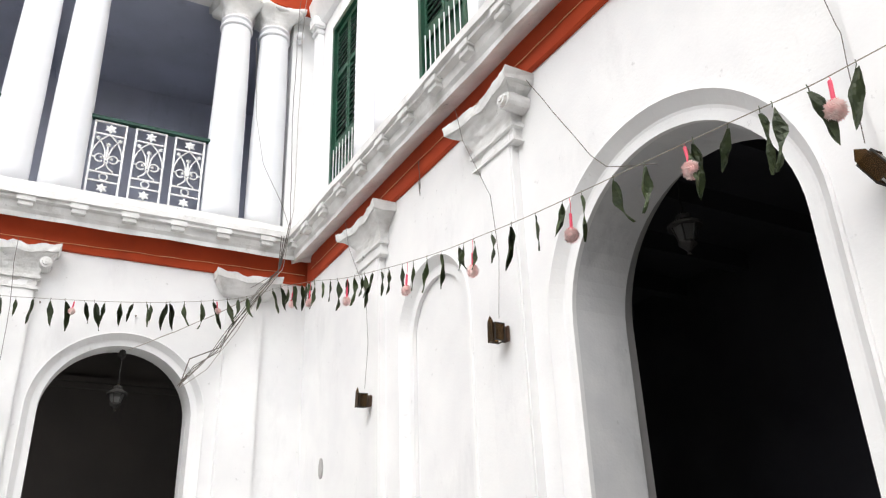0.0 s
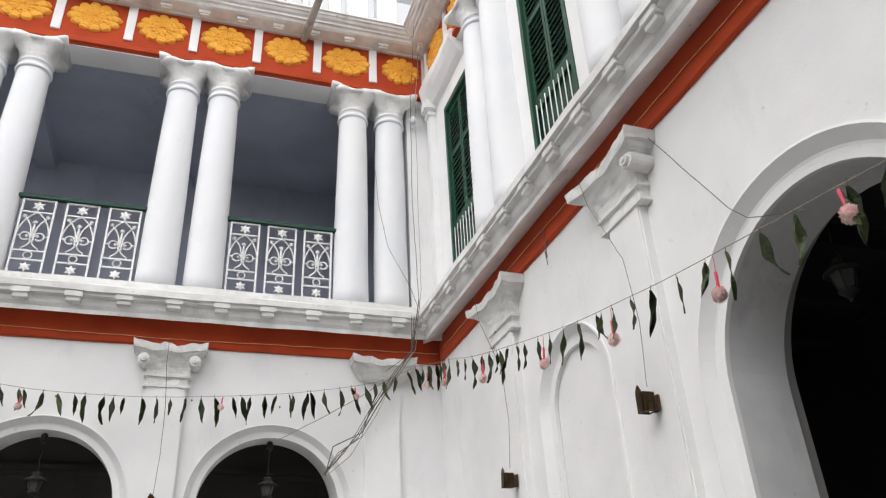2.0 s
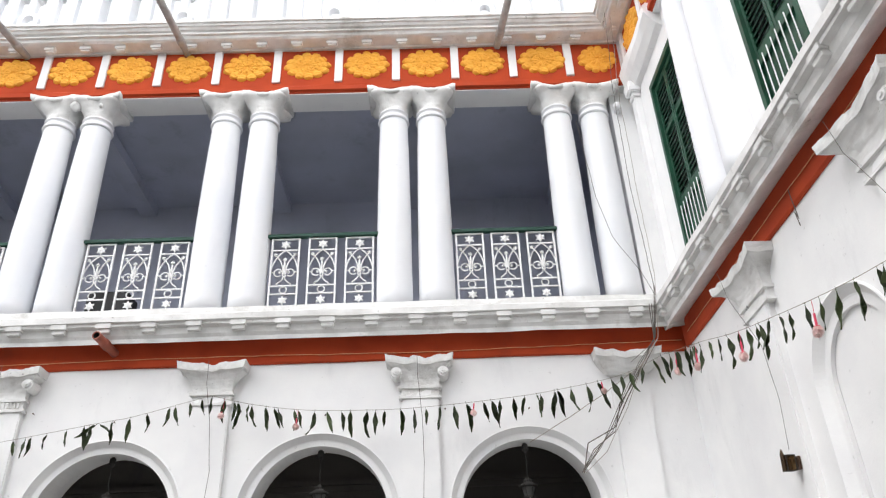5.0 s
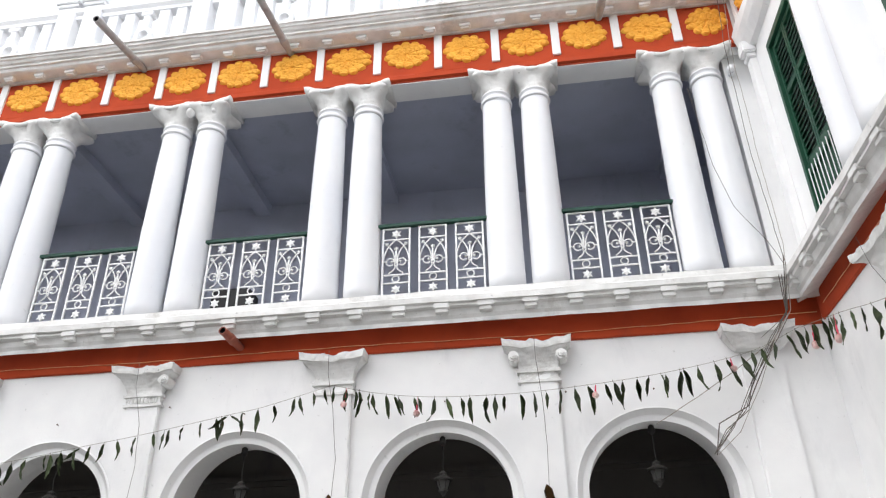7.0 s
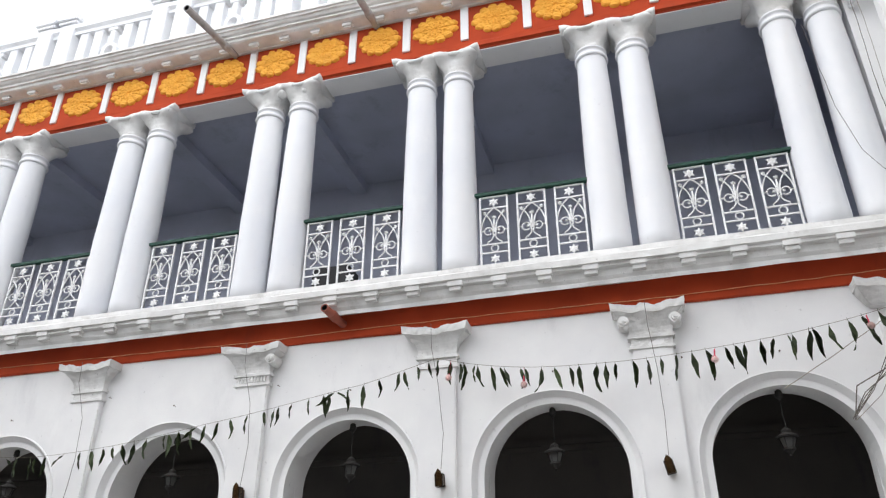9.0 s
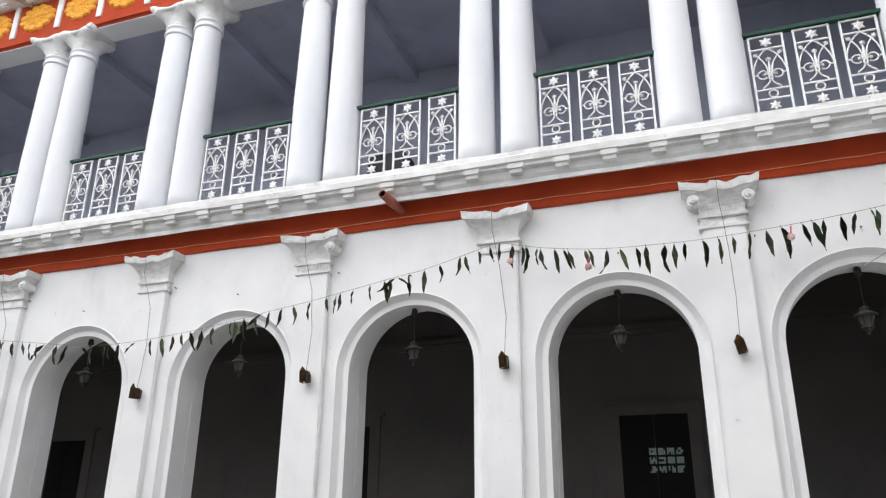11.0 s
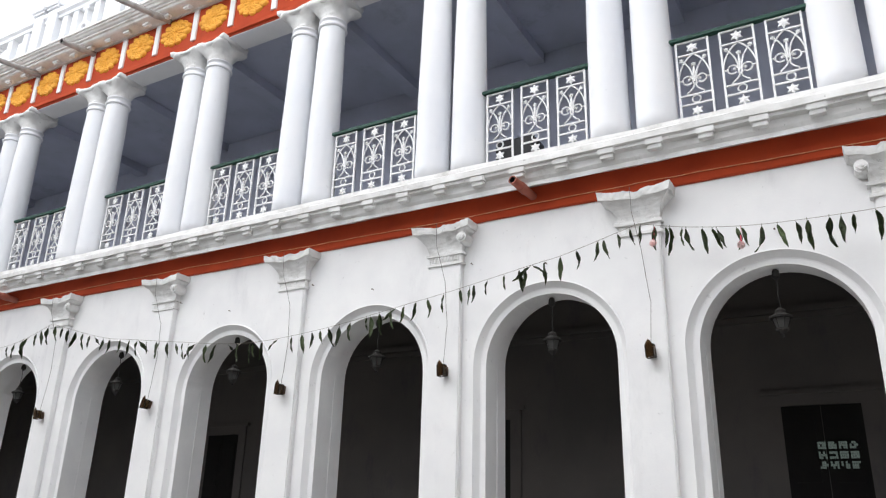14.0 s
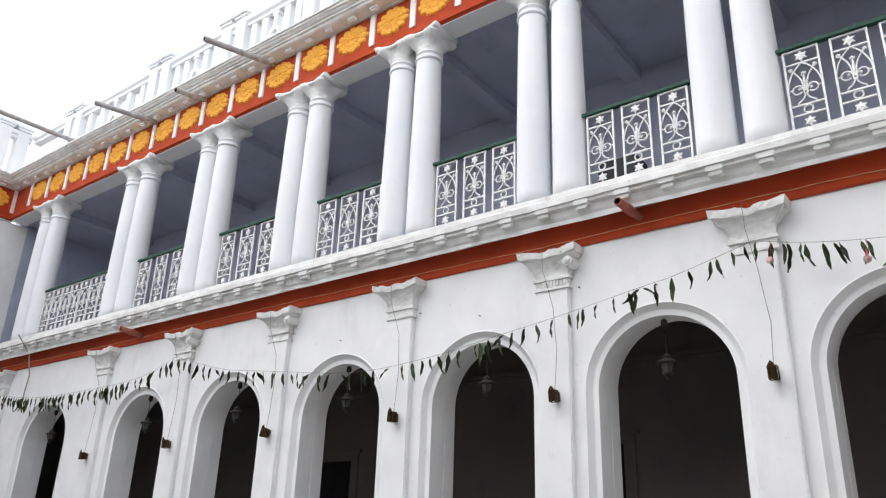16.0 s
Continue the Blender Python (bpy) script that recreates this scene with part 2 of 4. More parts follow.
def arch_band(bm, uc, half, spring, base, d_prof):
    """A moulding swept round an arch: section of (outward from the opening's edge, depth)."""
    curve = []
    seg = 32
    for z in (base, base + (spring - base) * 0.33, base + (spring - base) * 0.66):
        curve.append((uc - half, z, -1, 0))
    for k in range(seg + 1):
        a = math.pi * k / seg
        curve.append((uc - half * math.cos(a), spring + half * math.sin(a), -math.cos(a), math.sin(a)))
    for z in (base + (spring - base) * 0.66, base + (spring - base) * 0.33, base):
        curve.append((uc + half, z, 1, 0))
    rings = [[bm.verts.new((u + nx * o + 0.005 * noise.noise((u * 3, z * 3, 1)), d + 0.004 * noise.noise((u * 2, z * 2, 7)), z + nz * o)) for o, d in d_prof] for u, z, nx, nz in curve]
    m = len(d_prof)
    for a, b in zip(rings, rings[1:]):
        for k in range(m):
            bm.faces.new((a[k], a[(k + 1) % m], b[(k + 1) % m], b[k]))
    bm.faces.new(rings[0])
    bm.faces.new(rings[-1])


# ---- the plan ----
def turned(x, y, degrees):
    return Matrix.Translation((x, y, 0)) @ Matrix.Rotation(radians(degrees), 4, "Z") @ Matrix.Translation((-x, -y, 0))


NORTH = turned(-4.6, 8.0, 1.0)
EAST_SHIFT, WEST_X, SOUTH_Y = -7.23, -21.9, -8.5
EAST = turned(0.65, 7.8, 2.47) @ Matrix.Translation((EAST_SHIFT, 0, -0.003)) @ Matrix.Rotation(radians(-90), 4, "Z")
WEST = NORTH @ Matrix.Translation((WEST_X + 7.90, 0, -0.003)) @ Matrix.Rotation(radians(90), 4, "Z")
WALL, PIL = 7.90, 7.83
FLOOR, LOWER_CEIL, UPPER_FLOOR, UPPER_CEIL, BACK = 0.45, 4.95, 5.58, 8.86, 10.6
PIERS = (-0.05, -2.345, -4.60, -6.82, -9.06, -11.39, -13.72, -16.13, -20.10)
COLUMNS = (-0.14, -2.37, -4.64, -6.90, -9.19, -11.47, -13.88, -16.36, -19.90)
EAST_X = 0.78
ARCHES = [(u, 0.72 if u > -17 else 0.8, 3.245) for u in (-1.222, -3.42, -5.64, -7.86, -10.15, -12.47, -14.85, -18.05)]

# ---- ground ----
bm = bmesh.new()
box(bm, -60, 60, -60, 60, -0.3, 0.0)
tagged(part("ground", bm, STONE, at=Matrix.Identity(4)), "worn grey stone paving of the courtyard", "ground", kind="structure")

# ---- north wing, lower storey ----
wall_north = tagged(new("wall_north"), "whitewashed arcade wall with round arches", "wall", kind="structure")
wall_north.matrix_basis = NORTH
bm = bmesh.new()
arched_wall(bm, WEST_X, EAST_X + 0.5, WALL, WALL + 0.07, 0.0, 5.2, [(u, h + 0.115, s) for u, h, s in ARCHES])
part("arcade_wall", bm, WHITE, wall_north)
bm = bmesh.new()
arched_wall(bm, WEST_X, EAST_X + 0.5, WALL + 0.072, 8.22, 0.0, 5.2, ARCHES)
part("arcade_wall_core", bm, WHITE, wall_north)
bm = bmesh.new()
arched_wall(bm, WEST_X, EAST_X + 0.5, 8.222, 8.42, 0.0, 5.2, [(u, h - 0.005, s + 0.06) for u, h, s in ARCHES])
part("inner_arcade_wall", bm, WHITE, wall_north)
ARCHIVOLT = [(0.130, WALL + 0.03), (0.127, WALL - 0.012), (0.115, WALL - 0.016), (0.105, WALL - 0.004), (0.062, WALL + 0.05), (0.048, WALL + 0.054), (-0.002, WALL + 0.054), (-0.002, WALL + 0.085), (0.130, WALL + 0.085)]
for u, h, s in ARCHES:
    bm = bmesh.new()
    arch_band(bm, u, h, s, 0.0, ARCHIVOLT)
    part("archivolt", bm, WHITE, wall_north)


def roughen(bm, cuts, amp, seed=0.0):
    """Hand-laid plaster: finer faces, pushed in and out a little."""
    bmesh.ops.subdivide_edges(bm, edges=bm.edges[:], cuts=cuts, use_grid_fill=True)
    bm.normal_update()
    for v in bm.verts:
        v.co += v.normal * amp * (noise.noise(v.co * 9 + Vector((seed, 0, 0))) + 0.6 * noise.noise(v.co * 24 + Vector((0, seed, 0))))


def pilaster_mesh(width=0.40, top=4.50):
    bm = bmesh.new()
    run(bm, [(WALL + 0.02, 0), (PIL, 0), (PIL, top), (WALL + 0.02, top)], -width / 2, width / 2, 0.1, 0.0)
    bmesh.ops.bevel(bm, geom=[e for e in bm.edges if abs(e.verts[0].co.z - e.verts[1].co.z) > 1], offset=0.012, segments=2, affect="EDGES")
    return mesh_of("pilaster", bm, WHITE)


def capital_mesh(kind, half=0.36):
    """A plastered pilaster capital: neck moulding, flaring bell, wavy top slab, and scrolls on some."""
    bm = bmesh.new()
    neck = 0.205 if kind != 4 else 0.24
    zs = [(4.44, neck, 0.0), (4.445, neck + 0.025, 0.02), (4.475, neck + 0.025, 0.02), (4.48, neck + 0.003, 0.004), (4.55, neck + 0.003, 0.004), (4.555, neck + 0.03, 0.03), (4.585, neck + 0.032, 0.03), (4.59, neck + 0.012, 0.012)]
    if kind == 4:
        zs = [(4.66, neck, 0.02)]
    for k in range(8):
        f = k / 7
        if kind == 4:
            zs.append((4.665 + 0.15 * f, neck + (half - neck - 0.01) * f ** 0.8, 0.03 + 0.105 * f))
            continue
        zs.append((4.60 + 0.215 * f, neck + 0.01 + (half - neck - 0.03) * f ** 2.2, 0.012 + 0.125 * f ** 2))
    rings = []
    for z, w, p in zs:
        rings.append([bm.verts.new(v) for v in ((-w, WALL + 0.02, z), (-w, PIL - p, z), (-w * 0.33, PIL - p * 0.86, z), (w * 0.33, PIL - p * 0.86, z), (w, PIL - p, z), (w, WALL + 0.02, z))])
    for a, b in zip(rings, rings[1:]):
        for k in range(6):
            bm.faces.new((a[k], a[(k + 1) % 6], b[(k + 1) % 6], b[k]))
    bm.faces.new(rings[0]), bm.faces.new(rings[-1])
    n = 20
    lo, hi = [], []
    for i in range(n + 1):
        s = -1 + 2 * i / n
        wave = 0.022 * abs(s) ** 1.6 + 0.014 * math.cos(s * 9 + kind) * (1 - abs(s))
        front = PIL - 0.115 - 0.045 * abs(s) ** 2
        lo.append((s * half, front, 4.80 + wave)), hi.append((s * (half + 0.012), front - 0.014, 4.875 + wave * 1.3 + 0.008 * noise.noise((i * 0.8, kind, 2))))
    A = [bm.verts.new(p) for p in lo]
    B = [bm.verts.new(p) for p in hi]
    C = [bm.verts.new((p[0], WALL + 0.02, p[2])) for p in hi]
    D = [bm.verts.new((p[0], WALL + 0.02, p[2])) for p in lo]
    for i in range(n):
        for a, b in ((A, B), (B, C), (C, D), (D, A)):
            bm.faces.new((a[i], a[i + 1], b[i + 1], b[i]))
    bm.faces.new((A[0], B[0], C[0], D[0])), bm.faces.new((A[n], B[n], C[n], D[n]))
    scrolls = {0: (), 1: (-1, 1), 2: (1,), 4: ()}[kind if kind == 4 else kind % 3]
    for s in scrolls:
        for r, deep in ((0.066, 0.085), (0.042, 0.11), (0.018, 0.12)):
            bmesh.ops.create_cone(bm, cap_ends=True, segments=18, radius1=r, radius2=r * 0.86, depth=deep * 2, matrix=Matrix.Translation((s * 0.255, PIL - 0.02, 4.715)) @ Matrix.Rotation(radians(90), 4, "X"))
    if kind == 5:
        for k in range(9):
            box(bm, -0.17 + k * 0.04, -0.15 + k * 0.04, PIL - 0.02, PIL + 0.02, 4.485, 4.545)
    bmesh.ops.remove_doubles(bm, verts=bm.verts, dist=1e-5)
    roughen(bm, 2, 0.012, kind)
    return mesh_of("capital", bm, WHITE_WORN)


PILASTER = pilaster_mesh()
KINDS = (4, 1, 3, 5, 6, 2, 8, 3, 0)
CAPS = {}
for k, u in enumerate(PIERS):
    part("pilaster", PILASTER, None, wall_north, at=Matrix.Translation((u, 0, 0)))
    CAPS.setdefault(KINDS[k], capital_mesh(KINDS[k]))
    part("capital", CAPS[KINDS[k]], None, wall_north, at=Matrix.Translation((u, 0, -0.035)))

LEDGE = [(WALL + 0.3, 5.58), (7.80, 5.575), (7.80, 5.48), (7.55, 5.385), (7.535, 5.37), (7.535, 5.30), (7.57, 5.29), (7.57, 5.26), (7.62, 5.245), (7.64, 5.18), (7.665, 5.145), (7.665, 5.095), (WALL - 0.03, 5.185), (WALL + 0.3, 5.185)]
BAND = [(WALL + 0.05, 5.20), (WALL - 0.035, 5.20), (WALL - 0.035, 4.90), (WALL - 0.02, 4.885), (WALL + 0.05, 4.885)]


def modillion_mesh():
    bm = bmesh.new()
    box(bm, -0.085, 0.085, 7.548, 7.66, 5.235, 5.295, 0.004)
    box(bm, -0.068, 0.068, 7.57, 7.66, 5.19, 5.24, 0.004)
    return mesh_of("block", bm, WHITE_WORN)


MODILLION = modillion_mesh()


def ledge_and_band(side, m, u0, u1, band_u1, pitch=0.49, gaps=()):
    ob = tagged(new("ledge_" + side), "weathered white moulded ledge with small blocks", "ledge", kind="structure")
    ob.matrix_basis = m
    bm = bmesh.new()
    run(bm, LEDGE, u0, u1, 0.2, 0.012, len(side))
    part("moulding", bm, WHITE_WORN, ob)
    n = int((u1 - u0 - 0.2) / pitch)
    for k in range(n):
        part("block", MODILLION, None, ob, at=Matrix.Translation((u0 + 0.22 + k * pitch + 0.01 * noise.noise((k * 3.3, 0, 0)), 0, 0)))
    bd = tagged(new("band_" + side), "red oxide painted string band under the ledge", "band", kind="structure")
    bd.matrix_basis = m
    bm = bmesh.new()
    run(bm, BAND, u0, band_u1, 0.15, 0.008, 3.0 + len(side))
    part("band_moulding", bm, RED, bd)


ledge_and_band("north", NORTH, WEST_X + 0.2, EAST_X - 0.15, EAST_X)
ledge_and_band("east", EAST, -7.88, 7.5, 7.5)
ledge_and_band("west", WEST, -7.5, 7.88, 7.88)

# lower gallery behind the arches
gallery = tagged(new("gallery_lower"), "dark brown-grey stained gallery wall with black dado", "wall", kind="structure")
gallery.matrix_basis = NORTH
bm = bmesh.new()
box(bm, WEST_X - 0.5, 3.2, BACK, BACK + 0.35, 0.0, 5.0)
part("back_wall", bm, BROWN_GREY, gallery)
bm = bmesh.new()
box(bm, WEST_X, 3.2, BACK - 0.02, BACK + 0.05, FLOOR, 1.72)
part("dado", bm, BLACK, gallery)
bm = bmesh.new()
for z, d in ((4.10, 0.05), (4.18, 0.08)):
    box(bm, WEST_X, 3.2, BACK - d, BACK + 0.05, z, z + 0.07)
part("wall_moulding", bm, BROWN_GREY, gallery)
bm = bmesh.new()
box(bm, WEST_X - 0.5, 3.2, 8.42, BACK, 0.0, FLOOR)
tagged(part("floor_lower", bm, STONE), "worn stone gallery floor", "floor", kind="structure")
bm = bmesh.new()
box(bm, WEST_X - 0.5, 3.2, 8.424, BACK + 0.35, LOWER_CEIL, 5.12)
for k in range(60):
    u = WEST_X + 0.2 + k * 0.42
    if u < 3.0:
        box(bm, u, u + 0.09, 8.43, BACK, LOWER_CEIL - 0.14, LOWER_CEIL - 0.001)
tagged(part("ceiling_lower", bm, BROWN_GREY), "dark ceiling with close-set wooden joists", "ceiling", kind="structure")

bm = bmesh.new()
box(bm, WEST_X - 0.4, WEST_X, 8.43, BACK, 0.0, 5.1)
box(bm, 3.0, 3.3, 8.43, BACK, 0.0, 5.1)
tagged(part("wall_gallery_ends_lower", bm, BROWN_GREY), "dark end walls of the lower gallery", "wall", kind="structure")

# doors in the lower gallery
for n, (u, w, top, jali) in enumerate(((-3.39, 0.84, 3.07, True), (-7.8, 1.0, 3.07, False), (-12.73, 0.70, 3.04, False), (-17.6, 1.0, 3.04, False))):
    door = tagged(new("door_%d" % (n + 1)), "black timber door in a plastered surround", "door", kind="structure")
    door.matrix_basis = NORTH
    bm = bmesh.new()
    box(bm, u - w / 2 - 0.16, u - w / 2, BACK - 0.03, BACK + 0.02, FLOOR, top + 0.1)
    box(bm, u + w / 2, u + w / 2 + 0.16, BACK - 0.03, BACK + 0.02, FLOOR, top + 0.1)
    box(bm, u - w / 2 - 0.16, u + w / 2 + 0.16, BACK - 0.035, BACK + 0.02, top, top + 0.13)
    box(bm, u - w / 2 - 0.22, u + w / 2 + 0.22, BACK - 0.06, BACK + 0.02, top + 0.13, top + 0.18)
    part("surround", bm, BROWN_GREY, door)
    for s in (-1, 1):
        bm = bmesh.new()
        box(bm, u + (0.004 if s > 0 else -w / 2), u + (w / 2 if s > 0 else -0.004), BACK - 0.026, BACK + 0.01, FLOOR, top - 0.005)
        for z0, z1 in ((0.6, 1.3), (1.4, 2.1), (2.2, 2.9)):
            box(bm, u + s * w / 4 - 0.14, u + s * w / 4 + 0.14, BACK - 0.04, BACK, z0, z1, 0.01)
        part("leaf", bm, DARK_WOOD, door)
    if jali:
        bm = bmesh.new()
        rnd = random.Random(2)
        for i in range(20):
            for j in range(13):
                if rnd.random() < 0.8 and i % 5 and j % 4:
                    box(bm, u - 0.10 + i * 0.0215, u - 0.0815 + i * 0.0215, BACK - 0.05, BACK - 0.035, 2.33 + j * 0.027, 2.3535 + j * 0.027)
        part("pierced_grille", bm, JALI, door, "small pierced grille with daylight behind")

# ---- north wing, upper storey ----
upper = tagged(new("gallery_upper"), "blue-grey limewashed rear wall of the upper gallery", "wall", kind="structure")
upper.matrix_basis = NORTH
bm = bmesh.new()
box(bm, WEST_X - 0.5, 3.2, BACK, BACK + 0.35, 5.13, 9.6)
part("rear_wall", bm, BLUE_GREY, upper)
bm = bmesh.new()
box(bm, WEST_X - 0.5, EAST_X + 3, 7.95, BACK - 0.002, 5.2, UPPER_FLOOR - 0.004)
tagged(part("floor_upper", bm, STONE), "grey cement floor of the upper gallery", "floor", kind="structure")
bm = bmesh.new()
box(bm, WEST_X - 0.5, EAST_X + 3, 8.18, BACK + 0.3, UPPER_CEIL, UPPER_CEIL + 0.2)
for u in PIERS:
    box(bm, u - 0.13, u + 0.13, 8.17, BACK, UPPER_CEIL - 0.17, UPPER_CEIL - 0.001)
tagged(part("ceiling_upper", bm, BLUE_GREY), "blue-grey ceiling crossed by plastered beams", "ceiling", kind="structure")
bm = bmesh.new()
box(bm, EAST_X, EAST_X + 0.4, 8.30, BACK, 5.13, 9.6)
box(bm, WEST_X - 0.4, WEST_X, 8.30, BACK, 5.13, 9.6)
tagged(part("wall_gallery_ends", bm, BLUE_GREY), "blue-grey end walls of the upper gallery", "wall", kind="structure")


def bell(bm, cx, cy, z0, z1, r0, half):
    """The flare of a column capital, from the round neck to a square with drawn-out corners."""
    rings = []
    seg = 32
    for k in range(9):
        f = k / 8
        ring = []
        for i in range(seg):
            a = 2 * math.pi * i / seg
            sq = half / max(abs(math.cos(a)), abs(math.sin(a)))
            corner = abs(math.sin(2 * a)) ** 3
            r1 = min(sq, half * 1.12) * (0.88 + 0.42 * corner)
            g = f ** 2.0
            ring.append(bm.verts.new((cx + (r0 * (1 - g) + r1 * g) * math.cos(a), cy + (r0 * (1 - g) + r1 * g) * math.sin(a), z0 + (z1 - z0) * f - 0.03 * g * corner)))
        rings.append(ring)
    top = [bm.verts.new((v.co.x * 1.0, v.co.y, v.co.z + 0.045)) for v in rings[-1]]
    rings.append(top)
    for a, b in zip(rings, rings[1:]):
        for k in range(seg):
            bm.faces.new((a[k], a[(k + 1) % seg], b[(k + 1) % seg], b[k]))
    bm.faces.new(rings[0]), bm.faces.new(rings[-1])


COL_D, COL_GAP = 8.03, 0.255


def column_shaft_mesh():
    bm = bmesh.new()
    prof = [(0.218, 5.565), (0.218, 5.75), (0.215, 6.2), (0.211, 6.8), (0.204, 7.4), (0.196, 7.95), (0.186, 8.35), (0.184, 8.37)]
    lathe(bm, prof, seg=32, wob=0.006)
    return mesh_of("shaft", bm, WHITE_COLUMN, True)


def neck_mesh():
    bm = bmesh.new()
    lathe(bm, [(0.18, 8.312), (0.206, 8.318), (0.213, 8.335), (0.208, 8.352), (0.188, 8.36), (0.186, 8.42), (0.200, 8.425), (0.205, 8.44), (0.198, 8.455), (0.17, 8.46)], seg=32)
    return mesh_of("neck_ring", bm, WHITE_COLUMN, True)


def pair_capital_mesh(knob):
    bm = bmesh.new()
    for s in (-1, 1):
        bell(bm, s * COL_GAP, 0, 8.455, 8.70, 0.185, 0.275)
    n = 18
    ring = []
    for i in range(n + 1):
        s = -1 + 2 * i / n
        w = 0.03 * math.cos(s * 6.0) + 0.012 * noise.noise((i * 0.7, knob, 5))
        ring.append([bm.verts.new(p) for p in ((s * 0.59, -0.255 - 0.04 * abs(s), 8.69 + w * 0.5), (s * 0.60, -0.27 - 0.04 * abs(s), 8.745 + w), (s * 0.60, 0.25, 8.78), (s * 0.59, 0.25, 8.70))])
    for a, b in zip(ring, ring[1:]):
        for k in range(4):
            bm.faces.new((a[k], a[(k + 1) % 4], b[(k + 1) % 4], b[k]))
    bm.faces.new(ring[0]), bm.faces.new(ring[-1])
    if knob:
        bmesh.ops.create_uvsphere(bm, u_segments=14, v_segments=8, radius=0.068, matrix=Matrix.Translation((0.0, -0.21, 8.62)))
        bmesh.ops.create_uvsphere(bm, u_segments=12, v_segments=8, radius=0.04, matrix=Matrix.Translation((0.34, -0.2, 8.62)))
    roughen(bm, 1, 0.012, knob)
    return mesh_of("capital", bm, WHITE_WORN, True)


SHAFT, NECK = column_shaft_mesh(), neck_mesh()
PAIR_CAP = [pair_capital_mesh(k) for k in (0, 1)]


def column_pair(at, knob, label, group):
    t = thing("column_pair", at, label, "column", group)
    for s in (-1, 1):
        part("shaft", SHAFT, None, t, at=Matrix.Translation((s * COL_GAP, 0, 0)))
        part("neck_ring", NECK, None, t, at=Matrix.Translation((s * COL_GAP, 0, 0.055)))
    part("capital", PAIR_CAP[knob], None, t, at=Matrix.Translation((0, 0, 0.055)))
    return t


for k, u in enumerate(COLUMNS):
    column_pair(NORTH @ Matrix.Translation((u, COL_D, 0)), 1 if k in (3,) else 0, "whitewashed twin columns with shared flared capital", "twin columns of the upper gallery")


def star(bm, x, z, r, deep):
    ring = [(x + (r if i % 2 == 0 else r * 0.55) * math.sin(math.pi * i / 6), z + (r if i % 2 == 0 else r * 0.55) * math.cos(math.pi * i / 6)) for i in range(12)]
    f = [bm.verts.new((a, -deep, b)) for a, b in ring]
    g = [bm.verts.new((a, deep, b)) for a, b in ring]
    cf, cb = bm.verts.new((x, -deep * 2.2, z)), bm.verts.new((x, deep * 2.2, z))
    for i in range(12):
        j = (i + 1) % 12
        bm.faces.new((f[i], f[j], g[j], g[i])), bm.faces.new((f[i], f[j], cf)), bm.faces.new((g[i], g[j], cb))


def rail_panel_mesh():
    """One cast-iron railing panel: stars, pointed arch, spear, scrolls and a ring, inside a flat frame."""
    bm = bmesh.new()
    w, h, r = 0.165, 0.94, 0.0092
    for s in (-1, 1):
        box(bm, s * w - 0.011, s * w + 0.011, -0.01, 0.01, 0.0, h)
    for z in (0.008, 0.175, 0.285, 0.775, h - 0.008):
        box(bm, -w, w, -0.009, 0.009, z - 0.008, z + 0.008)
    star(bm, 0, 0.09, 0.062, 0.008), star(bm, 0, 0.855, 0.066, 0.008)
    ring = lambda x, z, rad, a0=0.0, a1=2 * math.pi, n=16: [(x + rad * math.cos(a0 + (a1 - a0) * k / n), 0, z + rad * math.sin(a0 + (a1 - a0) * k / n)) for k in range(n + 1)]
    tube(bm, ring(0, 0.23, 0.042), r, 5)
    for s in (-1, 1):
        tube(bm, [(s * (-0.12 + 0.285 * math.cos(1.136 * k / 10)), 0, 0.43 + 0.345 * math.sin(1.136 * k / 10) / 0.907) for k in range(11)], r, 5)
        tube(bm, [(s * (0.016 + 0.10 * (k / 8) ** 3.0), 0, 0.41 + 0.30 * k / 8) for k in range(9)], r, 5)
        tube(bm, ring(s * 0.072, 0.465, 0.048, math.pi * (0.0 if s < 0 else 1.0), math.pi * (1.75 if s < 0 else -0.75)), r, 5)
        tube(bm, [(s * 0.12, 0, 0.47), (s * w, 0, 0.47)], r, 5)
        tube(bm, [(s * (0.008 + 0.075 * (k / 6) ** 2.4), 0, 0.42 - 0.105 * k / 6) for k in range(7)] + [(s * 0.083, 0, 0.29)], r, 5)
        star(bm, s * 0.118, 0.715, 0.028, 0.007), star(bm, s * 0.052, 0.468, 0.02, 0.007)
    tube(bm, [(0, 0, 0.44), (0, 0, 0.54), (0, 0, 0.64)], [0.010, 0.018, 0.007], 5)
    star(bm, 0, 0.645, 0.03, 0.008)
    return mesh_of("panel", bm, IRON_WHITE)


